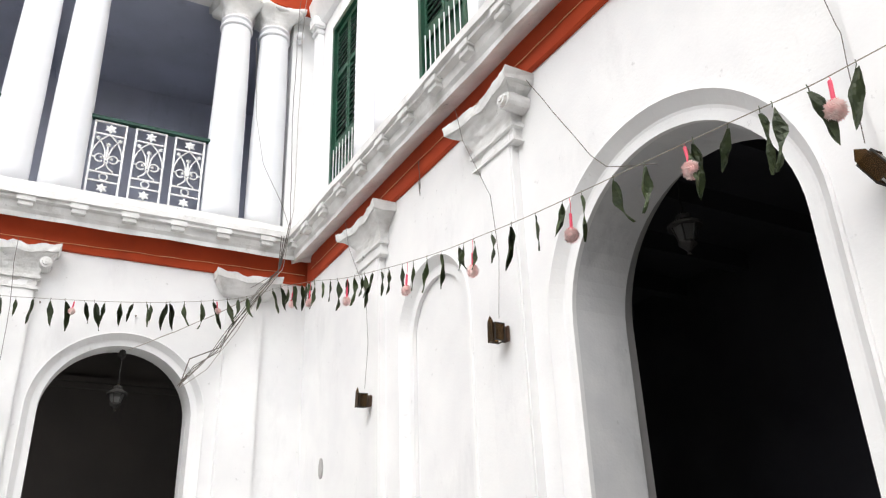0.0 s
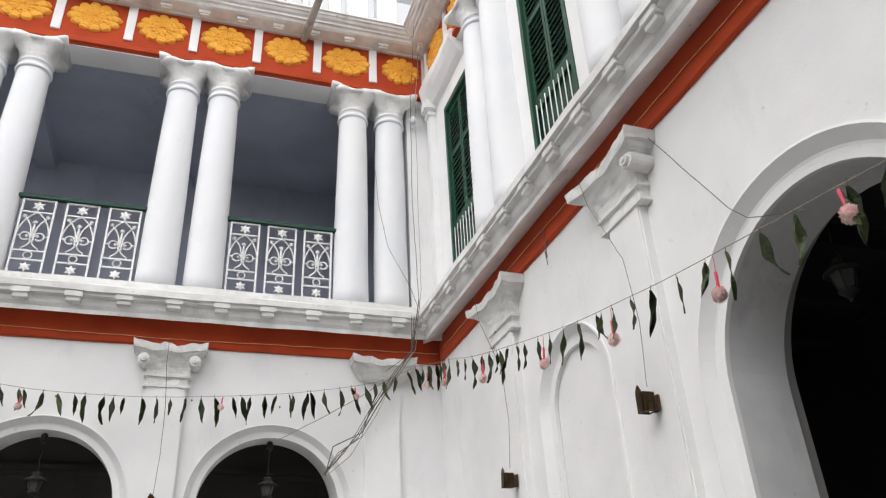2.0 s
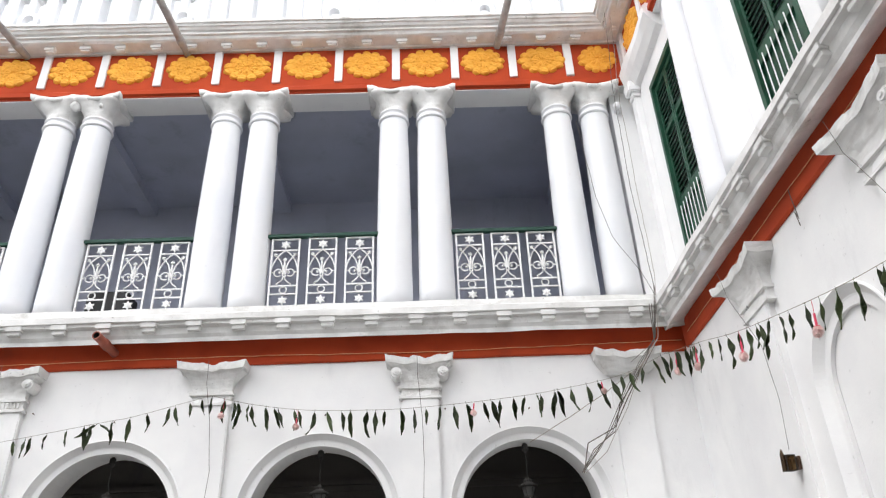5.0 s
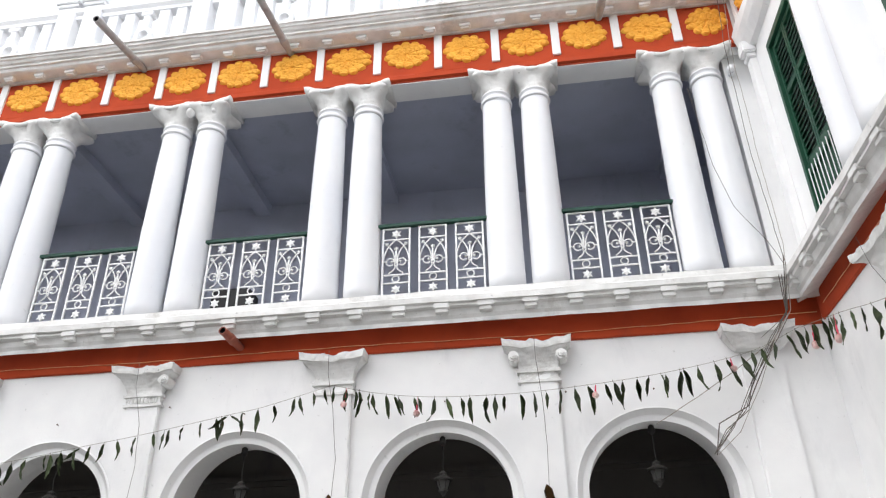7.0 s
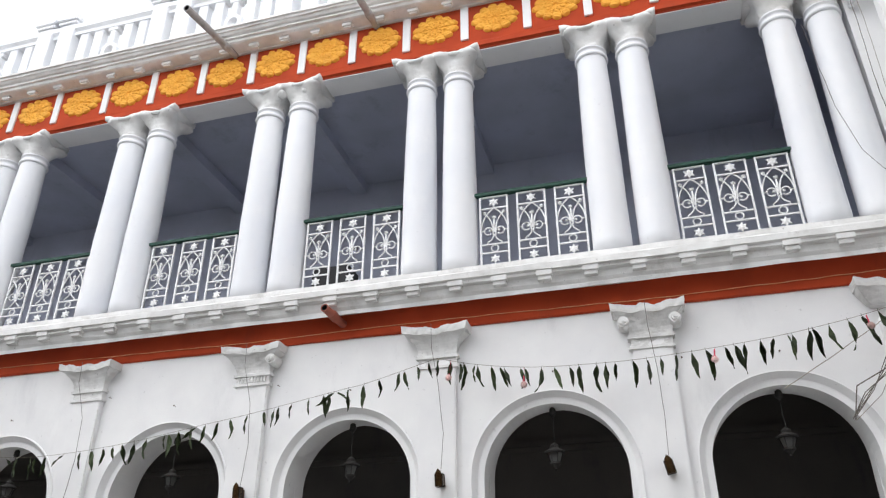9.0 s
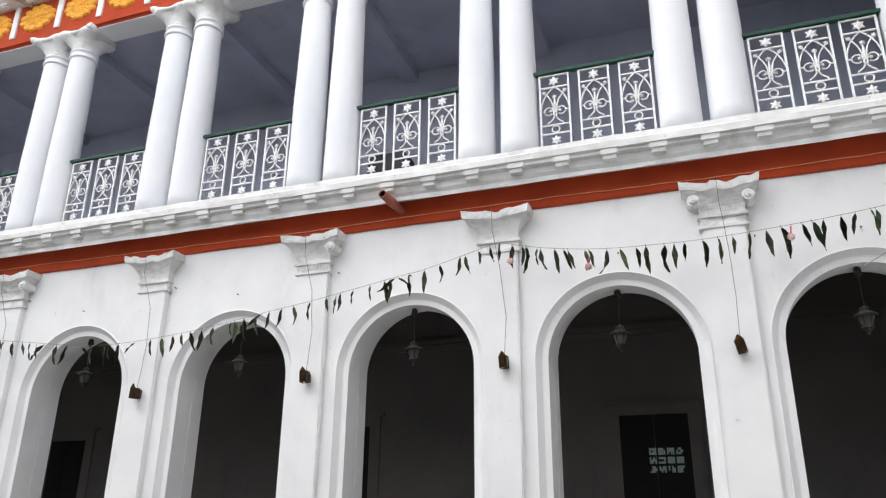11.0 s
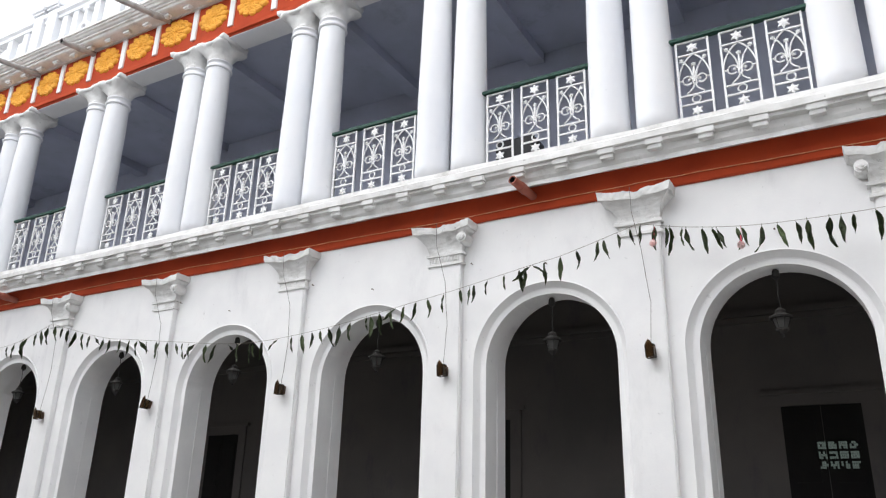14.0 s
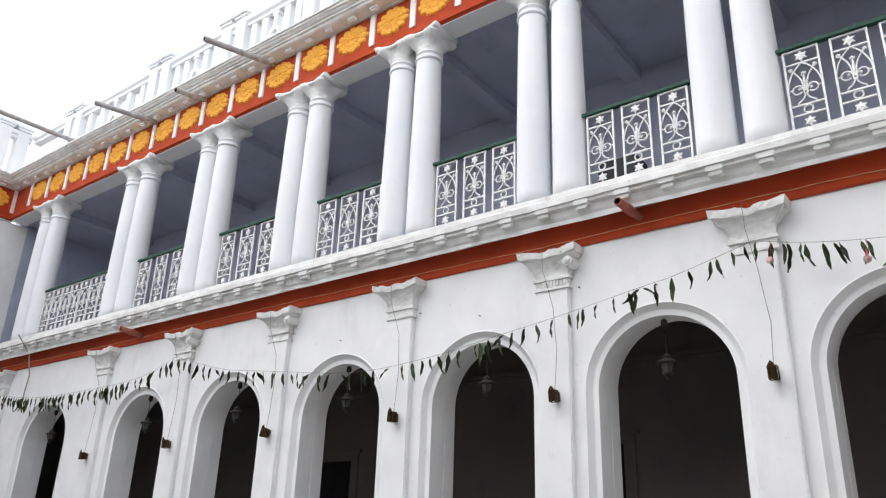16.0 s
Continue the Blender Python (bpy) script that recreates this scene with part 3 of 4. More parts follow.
PANEL = rail_panel_mesh()
RAIL_Z = 5.645
for k, (a, b) in enumerate(zip(COLUMNS, COLUMNS[1:])):
    u0, u1 = b + 0.455, a - 0.455
    t = thing("railing", NORTH @ Matrix.Translation(((u0 + u1) / 2, 8.0, RAIL_Z)), "white cast-iron balcony railing with dark green handrail", "railing", "railings of the upper gallery")
    half = (u1 - u0) / 2
    bm = bmesh.new()
    run(bm, [(-0.035, 0.952), (0.035, 0.952), (0.035, 0.985), (0.022, 1.0), (-0.022, 1.0), (-0.035, 0.985)], -half, half, 0.3, 0.003)
    part("handrail", bm, GREEN_DARK, t, "dark green painted handrail")
    n = 3 if half < 1 else 7
    for i in range(n):
        part("panel", PANEL, None, t, at=Matrix.Translation((-half + (i + 0.5) * 2 * half / n, 0, 0)) @ Matrix.Rotation(radians(1.2 * noise.noise((k, i, 4))), 4, "Z"))
    bm = bmesh.new()
    box(bm, -half, half, -0.012, 0.012, -0.075, -0.058)
    for i in range(n * 2):
        u = -half + (i + 0.5) * half / n
        box(bm, u - 0.01, u + 0.01, -0.01, 0.01, -0.06, 0.004)
    part("bottom_bar", bm, IRON_WHITE, t)

bm = bmesh.new()
box(bm, 0.36, EAST_X + 0.3, 7.98, 8.28, 5.56, 8.86)
tagged(part("wall_corner", bm, WHITE), "whitewashed wall strip beside the corner columns", "wall", kind="structure")
# a black box for the dark rectangle low behind one railing
bm = bmesh.new()
box(bm, -6.36, -5.86, 8.16, 8.5, 5.58, 6.02, 0.02)
tagged(part("black_box_behind_rail", bm, BLACK), "black box for a dark rectangle low behind railing", "trunk")

# ---- frieze, cornice and parapet ----
FRIEZE_D = 7.84


def rosette_mesh(seed):
    bm = bmesh.new()
    na, nr = 140, 16
    rings = []
    for j in range(1, nr + 1):
        f = j / nr
        ring = []
        for i in range(na):
            a = 2 * math.pi * i / na
            lobe = abs(math.cos(6 * a + seed))
            small = abs(math.cos(5 * a - seed))
            big = 0.5 + 0.5 * math.cos(2 * a)
            edge = 1.0 - 0.19 * (1 - lobe ** 0.5) - 0.05 * noise.noise((2 * math.cos(a), 2 * math.sin(a), seed))
            r = f * edge * (1 + 0.08 * big ** 6)
            lift = 0.026 + 0.030 * lobe ** 0.45 * min(1, f * 1.2) + 0.006 * math.cos(30 * f + 5 * lobe) * (0.25 < f < 0.97)
            lift += 0.011 * small * (0.12 < f < 0.5) + 0.008 * (f < 0.5) - 0.018 * (f < 0.1)
            lift += 0.006 * noise.noise((9 * r * math.cos(a), 9 * r * math.sin(a), seed))
            ring.append(bm.verts.new((0.318 * r * math.cos(a), -lift * (0.7 if f < 0.9 else 0.45) if j < nr else 0.012, 0.242 * r * math.sin(a))))
        rings.append(ring)
    for a, b in zip(rings, rings[1:]):
        for k in range(na):
            bm.faces.new((a[k], a[(k + 1) % na], b[(k + 1) % na], b[k]))
    bm.faces.new(rings[0])
    return mesh_of("rosette", bm, OCHRE)


ROSETTES = [rosette_mesh(s) for s in (0.0, 1.3, 2.6)]
bm = bmesh.new()
box(bm, -0.055, 0.055, FRIEZE_D - 0.028, FRIEZE_D + 0.02, 9.005, 9.61, 0.006)
DIVIDER = mesh_of("divider", bm, WHITE)
bm = bmesh.new()
box(bm, -0.075, 0.075, 7.66, 7.74, 9.578, 9.63, 0.005)
box(bm, -0.058, 0.058, 7.68, 7.74, 9.556, 9.579, 0.005)
DENTIL = mesh_of("block", bm, WHITE_WORN)
ARCHITRAVE = [(8.2, 8.81), (FRIEZE_D - 0.01, 8.81), (FRIEZE_D - 0.01, 8.825), (FRIEZE_D - 0.05, 8.838), (FRIEZE_D - 0.05, 8.90), (FRIEZE_D - 0.02, 8.925), (FRIEZE_D - 0.02, 8.955), (FRIEZE_D, 8.965), (FRIEZE_D, 9.615), (8.2, 9.615)]
CORNICE = [(8.4, 9.60), (FRIEZE_D - 0.04, 9.60), (FRIEZE_D - 0.05, 9.62), (7.62, 9.625), (7.585, 9.64), (7.57, 9.675), (7.535, 9.68), (7.535, 9.71), (7.50, 9.72), (7.475, 9.75), (7.455, 9.755), (7.445, 9.785), (7.42, 9.79), (7.42, 9.825), (7.70, 9.88), (8.4, 9.88)]


def top_of_wing(side, m, u0, u1, bars, soffit):
    fr = tagged(new("frieze_" + side), "red frieze with ochre plaster rosettes and white dividers", "frieze", kind="structure")
    fr.matrix_basis = m
    bm = bmesh.new()
    run(bm, ARCHITRAVE, u0, u1, 0.3, 0.006, 2.0)
    part("frieze_panel", bm, RED, fr)
    bm = bmesh.new()
    box(bm, u0, u1, FRIEZE_D + 0.004, 8.198, 8.795, 8.82)
    part("soffit", bm, soffit, fr)
    for k, u in enumerate(bars):
        part("divider", DIVIDER, None, fr, at=Matrix.Translation((u, 0, 0)) @ Matrix.Rotation(radians(0.6 * noise.noise((k * 2.1, 1, 1))), 4, "Y"))
    for k, (a, b) in enumerate(zip(bars, bars[1:])):
        part("rosette", ROSETTES[k % 3], None, fr, at=Matrix.Translation(((a + b) / 2, FRIEZE_D, 9.305)) @ Matrix.Rotation(radians(4 * noise.noise((k * 1.7, 3, side == "east"))), 4, "Y") @ Matrix.Diagonal(((b - a) / 0.83, 1, 1.08, 1)))
    co = tagged(new("cornice_" + side), "weathered white cornice with row of small blocks", "cornice", kind="structure")
    co.matrix_basis = m
    bm = bmesh.new()
    run(bm, CORNICE, u0, u1, 0.25, 0.010, 5.0)
    part("cornice_moulding", bm, WHITE_WORN, co)
    n = int((u1 - u0) / 0.49)
    for k in range(n):
        part("block", DENTIL, None, co, at=Matrix.Translation((u0 + 0.2 + k * 0.49, 0, 0)))


bars_n = [0.60, -0.10, -0.963, -1.764, -2.59, -3.395, -4.24, -5.08, -5.865, -6.69, -7.49, -8.30, -9.13, -9.97, -10.86, -11.70, -12.61, -13.47, -14.33, -15.17, -16.0]
while bars_n[-1] > WEST_X + 0.9:
    bars_n.append(bars_n[-1] - 0.84)
bars_n = sorted(bars_n)
top_of_wing("north", NORTH, WEST_X + 0.1, EAST_X - 0.06, bars_n, WHITE)
top_of_wing("east", EAST, -7.88, 7.5, [-7.78 + 0.83 * k for k in range(18)], WHITE)
top_of_wing("west", WEST, -7.5, 7.88, [7.78 - 0.83 * k for k in range(17, -1, -1)], WHITE)


def post_mesh():
    bm = bmesh.new()
    box(bm, -0.15, 0.15, 7.90, 8.16, 9.87, 11.24, 0.01)
    box(bm, -0.18, 0.18, 7.87, 8.19, 11.24, 11.30, 0.008)
    box(bm, -0.21, 0.21, 7.84, 8.22, 11.30, 11.40, 0.012)
    return mesh_of("post", bm, WHITE_COLUMN)


def slab_mesh():
    bm = bmesh.new()
    box(bm, -0.085, 0.085, 7.97, 8.10, 10.0, 11.02, 0.008)
    return mesh_of("baluster", bm, WHITE_COLUMN)


def loop_mesh():
    bm = bmesh.new()
    arch_band(bm, 0, 0.085, 10.52, 10.0, [(0.0, 7.97), (0.055, 7.96), (0.07, 7.98), (0.07, 8.08), (0.0, 8.08)])
    box(bm, -0.05, 0.05, 7.97, 8.09, 10.66, 11.02, 0.01)
    box(bm, -0.10, 0.10, 7.96, 8.10, 10.93, 11.02, 0.01)
    return mesh_of("arched_baluster", bm, WHITE_COLUMN)


POST, SLAB, LOOP = post_mesh(), slab_mesh(), loop_mesh()


def parapet(side, m, u0, u1, piers):
    pa = tagged(new("parapet_" + side), "white roof parapet with paired posts and open balusters", "parapet", kind="structure")
    pa.matrix_basis = m
    bm = bmesh.new()
    run(bm, [(7.92, 9.87), (8.14, 9.87), (8.14, 10.02), (7.92, 10.02)], u0, u1, 0.4, 0.006, 1.0)
    part("plinth", bm, WHITE_COLUMN, pa)
    bm = bmesh.new()
    run(bm, [(7.95, 11.01), (8.12, 11.01), (8.12, 11.08), (8.16, 11.12), (8.16, 11.21), (7.90, 11.21), (7.90, 11.12), (7.95, 11.08)], u0, u1, 0.4, 0.006, 2.0)
    part("coping", bm, WHITE_COLUMN, pa)
    for p in piers:
        for s in (-1, 1):
            part("post", POST, None, pa, at=Matrix.Translation((p + s * 0.225, 0, 0)))
    for a, b in zip(piers, piers[1:]):
        lo, hi = min(a, b) + 0.42, max(a, b) - 0.42
        for f in (0.1, 0.3, 0.7, 0.9):
            part("baluster", SLAB, None, pa, at=Matrix.Translation((lo + f * (hi - lo), 0, 0)))
        part("arched_baluster", LOOP, None, pa, at=Matrix.Translation(((lo + hi) / 2, 0, 0)))


parapet("north", NORTH, WEST_X, EAST_X + 0.1, COLUMNS)
parapet("east", EAST, -7.9, 7.5, (-7.45, -5.1, -2.8, -0.5, 1.8, 4.1, 6.4))
parapet("west", WEST, -7.5, 7.9, (7.45, 5.1, 2.8, 0.5, -1.8, -4.1, -6.4))

# roof slab of the north wing
bm = bmesh.new()
box(bm, WEST_X - 0.5, 3.2, 8.15, BACK + 0.35, 9.55, 9.86)
tagged(part("roof_north", bm, STONE), "flat grey roof terrace", "roof", kind="structure")

# ---- east wing ----
E_ARCH = (-2.44, 0.83, 3.005)
E_BLIND = (-4.93, 0.44, 3.48)
E_PIERS = (-6.0, -3.8, -1.0, 1.8, 4.8)
wall_east = tagged(new("wall_east"), "whitewashed wall with tall arch and a blind arch", "wall", kind="structure")
wall_east.matrix_basis = EAST
bm = bmesh.new()
arched_wall(bm, -8.5, 8.5, WALL, WALL + 0.07, 0.0, 5.2, [(u, h + 0.145, s) for u, h, s in (E_ARCH, E_BLIND)])
part("lower_wall", bm, WHITE, wall_east)
# reveal core: grimy grey, toned down further for shade inside the arch
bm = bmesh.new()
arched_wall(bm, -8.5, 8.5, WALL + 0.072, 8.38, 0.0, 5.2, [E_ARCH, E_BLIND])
part("lower_wall_core", bm, GRIMY_SHADED, wall_east)
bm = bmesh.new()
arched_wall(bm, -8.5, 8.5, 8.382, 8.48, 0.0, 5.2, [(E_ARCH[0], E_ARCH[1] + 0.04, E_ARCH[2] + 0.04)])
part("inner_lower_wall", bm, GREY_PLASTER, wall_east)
bm = bmesh.new()
box(bm, E_BLIND[0] - E_BLIND[1] - 0.001, E_BLIND[0] + E_BLIND[1] + 0.001, 7.99, 8.116, 0.0, 4.2)
part("blind_recess", bm, WHITE, wall_east)
for uc, h, s, wide in ((*E_ARCH, 0.165), (*E_BLIND, 0.16)):
    bm = bmesh.new()
    arch_band(bm, uc, h, s, 0.0, [(o * wide / 0.13, d) for o, d in ARCHIVOLT])
    part("archivolt", bm, WHITE, wall_east)
for k, u in enumerate(E_PIERS):
    part("pilaster", PILASTER, None, wall_east, at=Matrix.Translation((u, 0, 0)))
    part("capital", CAPS[(6, 2, 6, 2, 6)[k]], None, wall_east, at=Matrix.Translation((u, 0, -0.035)) @ Matrix.Diagonal((1.22, 1, 1, 1)))

E_WINDOWS = ((-6.95, 0.42, 5.70, 8.24), (-4.63, 0.41, 5.70, 8.24), (-2.1, 0.42, 5.70, 8.24))
upper_e = tagged(new("wall_east_upper"), "whitewashed upper wall with shuttered window openings", "wall", kind="structure")
upper_e.matrix_basis = EAST
bm = bmesh.new()
at = -8.3
for uc, h, z0, z1 in E_WINDOWS:
    box(bm, at, uc - h, 7.93, 8.3, 5.2, 8.86)
    box(bm, uc - h, uc + h, 7.93, 8.3, z1, 8.86)
    box(bm, uc - h, uc + h, 7.93, 8.3, 5.2, z0)
    at = uc + h
box(bm, at, 8.5, 7.93, 8.3, 5.2, 8.86)
part("upper_wall", bm, WHITE, upper_e)
bm = bmesh.new()
box(bm, -8.3, 8.5, 8.32, 8.6, 5.2, 9.6)
part("backing_wall", bm, BLUE_GREY, upper_e)

bm = bmesh.new()
box(bm, -0.5, 0.5, -0.007, 0.007, -0.042, 0.042)
bmesh.ops.rotate(bm, verts=bm.verts, matrix=Matrix.Rotation(radians(-38), 3, "X"))
SLAT = mesh_of("slat", bm, GREEN)
bm = bmesh.new()
lathe(bm, [(0.008, 0.0), (0.008, 1.0)], seg=8)
ROD = mesh_of("rod", bm, IRON_WHITE)


def shutter_window(n, uc, h, z0, z1):
    t = tagged(new("window_%d" % n), "dark green louvred shutters with white rods below", "window", kind="structure")
    t.matrix_basis = EAST
    D = 7.972
    bm = bmesh.new()
    for s in (-1, 1):
        box(bm, uc + s * h - 0.035, uc + s * h + 0.022, 7.918, 8.05, z0, z1) if s > 0 else box(bm, uc - h - 0.035, uc - h + 0.022, 7.918, 8.05, z0, z1)
    box(bm, uc - h - 0.035, uc + h + 0.035, 7.916, 8.05, z1 - 0.03, z1 + 0.05)
    part("window_frame", bm, GREEN, t)
    zm = z0 + 0.74
    for s in (-1, 1):
        a, b = (uc - h + 0.024, uc - 0.004) if s < 0 else (uc + 0.004, uc + h - 0.037)
        bm = bmesh.new()
        for e in (a, b - 0.045):
            box(bm, e, e + 0.045, D - 0.015, D + 0.03, zm, z1 - 0.035, 0.003)
        for z in (zm, (zm + z1) / 2 + 0.1, z1 - 0.105):
            box(bm, a + 0.045, b - 0.045, D - 0.013, D + 0.028, z, z + 0.07, 0.003)
        leaf = part("shutter", bm, GREEN, t)
        mid = (zm + z1) / 2 + 0.1
        for lo, hi in ((zm + 0.11, mid - 0.03), (mid + 0.11, z1 - 0.13)):
            k = 0
            while lo + k * 0.075 < hi:
                part("slat", SLAT, None, leaf, at=Matrix.Translation(((a + b) / 2, D + 0.008, lo + k * 0.075)) @ Matrix.Diagonal((b - a - 0.085, 1, 1, 1)))
                k += 1
    bm = bmesh.new()
    box(bm, uc - h + 0.035, uc + h - 0.035, D - 0.02, D + 0.03, zm - 0.09, zm - 0.005, 0.004)
    box(bm, uc - h + 0.035, uc + h - 0.035, D + 0.02, D + 0.05, z0, zm - 0.09)
    part("lower_rail", bm, GREEN, t)
    for k in range(8):
        part("rod", ROD, None, t, at=Matrix.Translation((uc - h + 0.09 + k * (2 * h - 0.18) / 7, D - 0.05, z0)) @ Matrix.Diagonal((0.8, 0.8, 0.68, 1)))


for n, w in enumerate(E_WINDOWS):
    shutter_window(n + 1, *w)
for k, u in enumerate((-5.79, -3.35, -0.6, 2.4, 5.1)):
    column_pair(EAST @ Matrix.Translation((u, 7.90, 0)), 0, "whitewashed engaged twin columns between shuttered windows", "engaged columns of the east wing")
bm = bmesh.new()
box(bm, -7.90, -7.76, 7.84, 7.935, 5.56, 8.45, 0.01)
box(bm, -7.91, -7.74, 7.81, 7.935, 8.45, 8.52, 0.01)
box(bm, -7.90, -7.70, 7.76, 7.935, 8.52, 8.70, 0.02)
run(bm, [(7.97, 8.56), (FRIEZE_D + 0.02, 8.62), (FRIEZE_D - 0.05, 8.71), (FRIEZE_D - 0.10, 8.82), (FRIEZE_D - 0.11, 8.92), (FRIEZE_D - 0.06, 8.965), (7.97, 8.97)], -7.87, -6.62, 0.12, 0.025, 4.0)
tagged(part("pilaster_corner", bm, WHITE, at=EAST), "slim whitewashed pilaster beside the shuttered window", "pilaster", kind="structure")
# passage interior: its shade is put into the near-black plaster
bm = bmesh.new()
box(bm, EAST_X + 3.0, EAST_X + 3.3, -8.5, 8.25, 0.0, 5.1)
tagged(part("wall_east_rear", bm, PASSAGE_SHADE), "rear wall inside the east passage, coloured dark for shade", "wall", kind="structure")
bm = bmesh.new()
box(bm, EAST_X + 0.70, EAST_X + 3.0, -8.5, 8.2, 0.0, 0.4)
tagged(part("floor_east", bm, PASSAGE_SHADE), "floor inside the east passage, coloured dark for shade", "floor", kind="structure")
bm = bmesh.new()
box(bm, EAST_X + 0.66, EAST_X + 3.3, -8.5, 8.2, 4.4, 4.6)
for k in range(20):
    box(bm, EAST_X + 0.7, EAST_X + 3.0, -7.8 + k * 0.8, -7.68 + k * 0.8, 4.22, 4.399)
tagged(part("ceiling_east", bm, PASSAGE_SHADE), "joisted ceiling inside the east passage, coloured dark for shade", "ceiling", kind="structure")
bm = bmesh.new()
box(bm, EAST_X + 0.3, EAST_X + 3.3, -8.5, 8.2, 9.56, 9.85)
tagged(part("roof_east", bm, STONE), "flat grey roof terrace of east wing", "roof", kind="structure")

# ---- west wing, and an added unseen south wall, which close the courtyard ----
bm = bmesh.new()
box(bm, WEST_X - 0.5, WEST_X, SOUTH_Y, 8.3, 0.0, 8.78)
tagged(part("wall_west", bm, WHITE), "plain whitewashed west wall", "wall", kind="structure")
for u in (7.45,):
    column_pair(WEST @ Matrix.Translation((u - 0.9, 7.93, 0)), 0, "whitewashed engaged twin columns at the far corner", "engaged columns of the west wing")
# south wall is added out of view, grey to cut bounce on reveals
bm = bmesh.new()
box(bm, WEST_X - 0.5, EAST_X + 3.3, SOUTH_Y - 0.5, SOUTH_Y, 0.0, 9.8)
tagged(part("unseen_wall_south", bm, GREY_PLASTER), "plain unseen grey south wall that lowers bounced light", "wall", kind="structure")

# ---- roof drain pipes ----


def drain_pipe(u, z, length, rise, r, mat, label, d=7.62, side=0.0):
    t = thing("drain_pipe", NORTH @ Matrix.Translation((u, d, z)), label, "pipe", "drain pipes")
    bm = bmesh.new()
    way = Vector((side, -length, rise))
    a, b = -0.2 * way.normalized(), way
    q = way.to_track_quat("Z", "Y").to_matrix().to_4x4()
    L = (b - a).length
    prof = [(r, 0), (r, L), (r * 0.82, L), (r * 0.82, L - 0.12)]
    lathe(bm, prof, seg=20)
    bmesh.ops.transform(bm, matrix=Matrix.Translation(a) @ q, verts=bm.verts)
    part("pipe", bm, mat, t)
    # black lining paints the shade inside the open pipe end
    bm = bmesh.new()
    lathe(bm, [(r * 0.8, L - 0.10), (r * 0.8, L - 0.012), (r * 0.76, L - 0.012), (r * 0.7, L - 0.09), (0.002, L - 0.095)], seg=20)
    bmesh.ops.transform(bm, matrix=Matrix.Translation(a) @ q, verts=bm.verts)
    part("pipe_mouth_shade", bm, BLACK, t, "black lining for the shade inside the pipe")
    bm = bmesh.new()
    lathe(bm, [(r * 1.18, 0), (r * 1.22, 0.02), (r * 1.18, 0.10), (r * 1.0, 0.11)], seg=20)
    bmesh.ops.transform(bm, matrix=Matrix.Translation(a + way.normalized() * 0.22) @ q, verts=bm.verts)
    part("socket", bm, mat, t)


for u, z, l, rise, side in ((-1.125, 9.57, 1.0, -0.05, 0.10), (-5.53, 9.57, 1.15, -0.1, -0.05), (-7.77, 9.57, 1.0, -0.15, -0.04), (-12.37, 9.57, 1.1, -0.12, -0.2), (-14.3, 9.52, 0.45, -0.08, 0.0), (-15.95, 9.58, 1.0, -0.05, -0.2), (-18.9, 10.0, 1.6, 0.1, -0.3)):
    drain_pipe(u, z, l, rise, 0.05, PIPE_GREY, "grey cement roof drain pipe jutting from the cornice", 7.62, side)
for u, z in ((-5.77, 5.08), (-15.1, 5.02)):
    drain_pipe(u, z, 0.28, 0.03, 0.047, PIPE_RED, "red-painted clay spout under the ledge", 7.73, -0.04)


# ---- wall lamps on the pilasters, with their hanging wires ----


def wall_lamp(at, tilt, label):
    """A small box lamp of smoked glass in a metal frame, with a pointed glass back."""
    t = thing("wall_lamp", at @ Matrix.Rotation(radians(tilt), 4, "Y") @ Matrix.Diagonal((0.60, 0.60, 0.64, 1)), label, "lamp", "lamps on the pilasters")
    bm = bmesh.new()
    box(bm, -0.055, 0.055, -0.002, 0.03, -0.10, 0.06, 0.006)
    box(bm, -0.012, 0.012, -0.06, 0.0, -0.015, 0.015)
    part("bracket", bm, RUST, t)
    bm = bmesh.new()
    for s in (-1, 1):
        for d in (-0.17, -0.05):
            box(bm, s * 0.065 - 0.005, s * 0.065 + 0.005, d - 0.005, d + 0.005, -0.11, 0.075)
    for z in (-0.11, 0.07):
        for d in (-0.17, -0.05):
            box(bm, -0.07, 0.07, d - 0.005, d + 0.005, z - 0.005, z + 0.006)
        for s in (-1, 1):
            box(bm, s * 0.065 - 0.005, s * 0.065 + 0.005, -0.17, -0.05, z - 0.005, z + 0.006)
    part("frame", bm, BLACK_METAL, t)
    bm = bmesh.new()
    for s in (-1, 1):
        box(bm, s * 0.062 - 0.002, s * 0.062 + 0.002, -0.165, -0.055, -0.105, 0.065)
    box(bm, -0.06, 0.06, -0.169, -0.165, -0.105, 0.065)
    part("glass", bm, AMBER, t, "smoked amber glass panes")
    bm = bmesh.new()
    f = [(-0.05, -0.12), (0.05, -0.12), (0.05, 0.09), (0.0, 0.15), (-0.05, 0.09)]
    vs = [[bm.verts.new((x, d, z)) for x, z in f] for d in (-0.192, -0.182)]
    bm.faces.new(vs[0]), bm.faces.new(vs[1])
    for i in range(5):
        bm.faces.new((vs[0][i], vs[0][(i + 1) % 5], vs[1][(i + 1) % 5], vs[1][i]))
    part("pointed_pane", bm, AMBER, t, "pointed smoked glass front pane")
    bm = bmesh.new()
    bmesh.ops.create_uvsphere(bm, u_segments=14, v_segments=10, radius=0.038, matrix=Matrix.Translation((0, -0.11, -0.02)))
    lathe(bm, [(0.02, -0.10), (0.022, -0.05)], 0, -0.11, 12)
    part("bulb", bm, BULB, t, "round amber glass bulb")
    return t


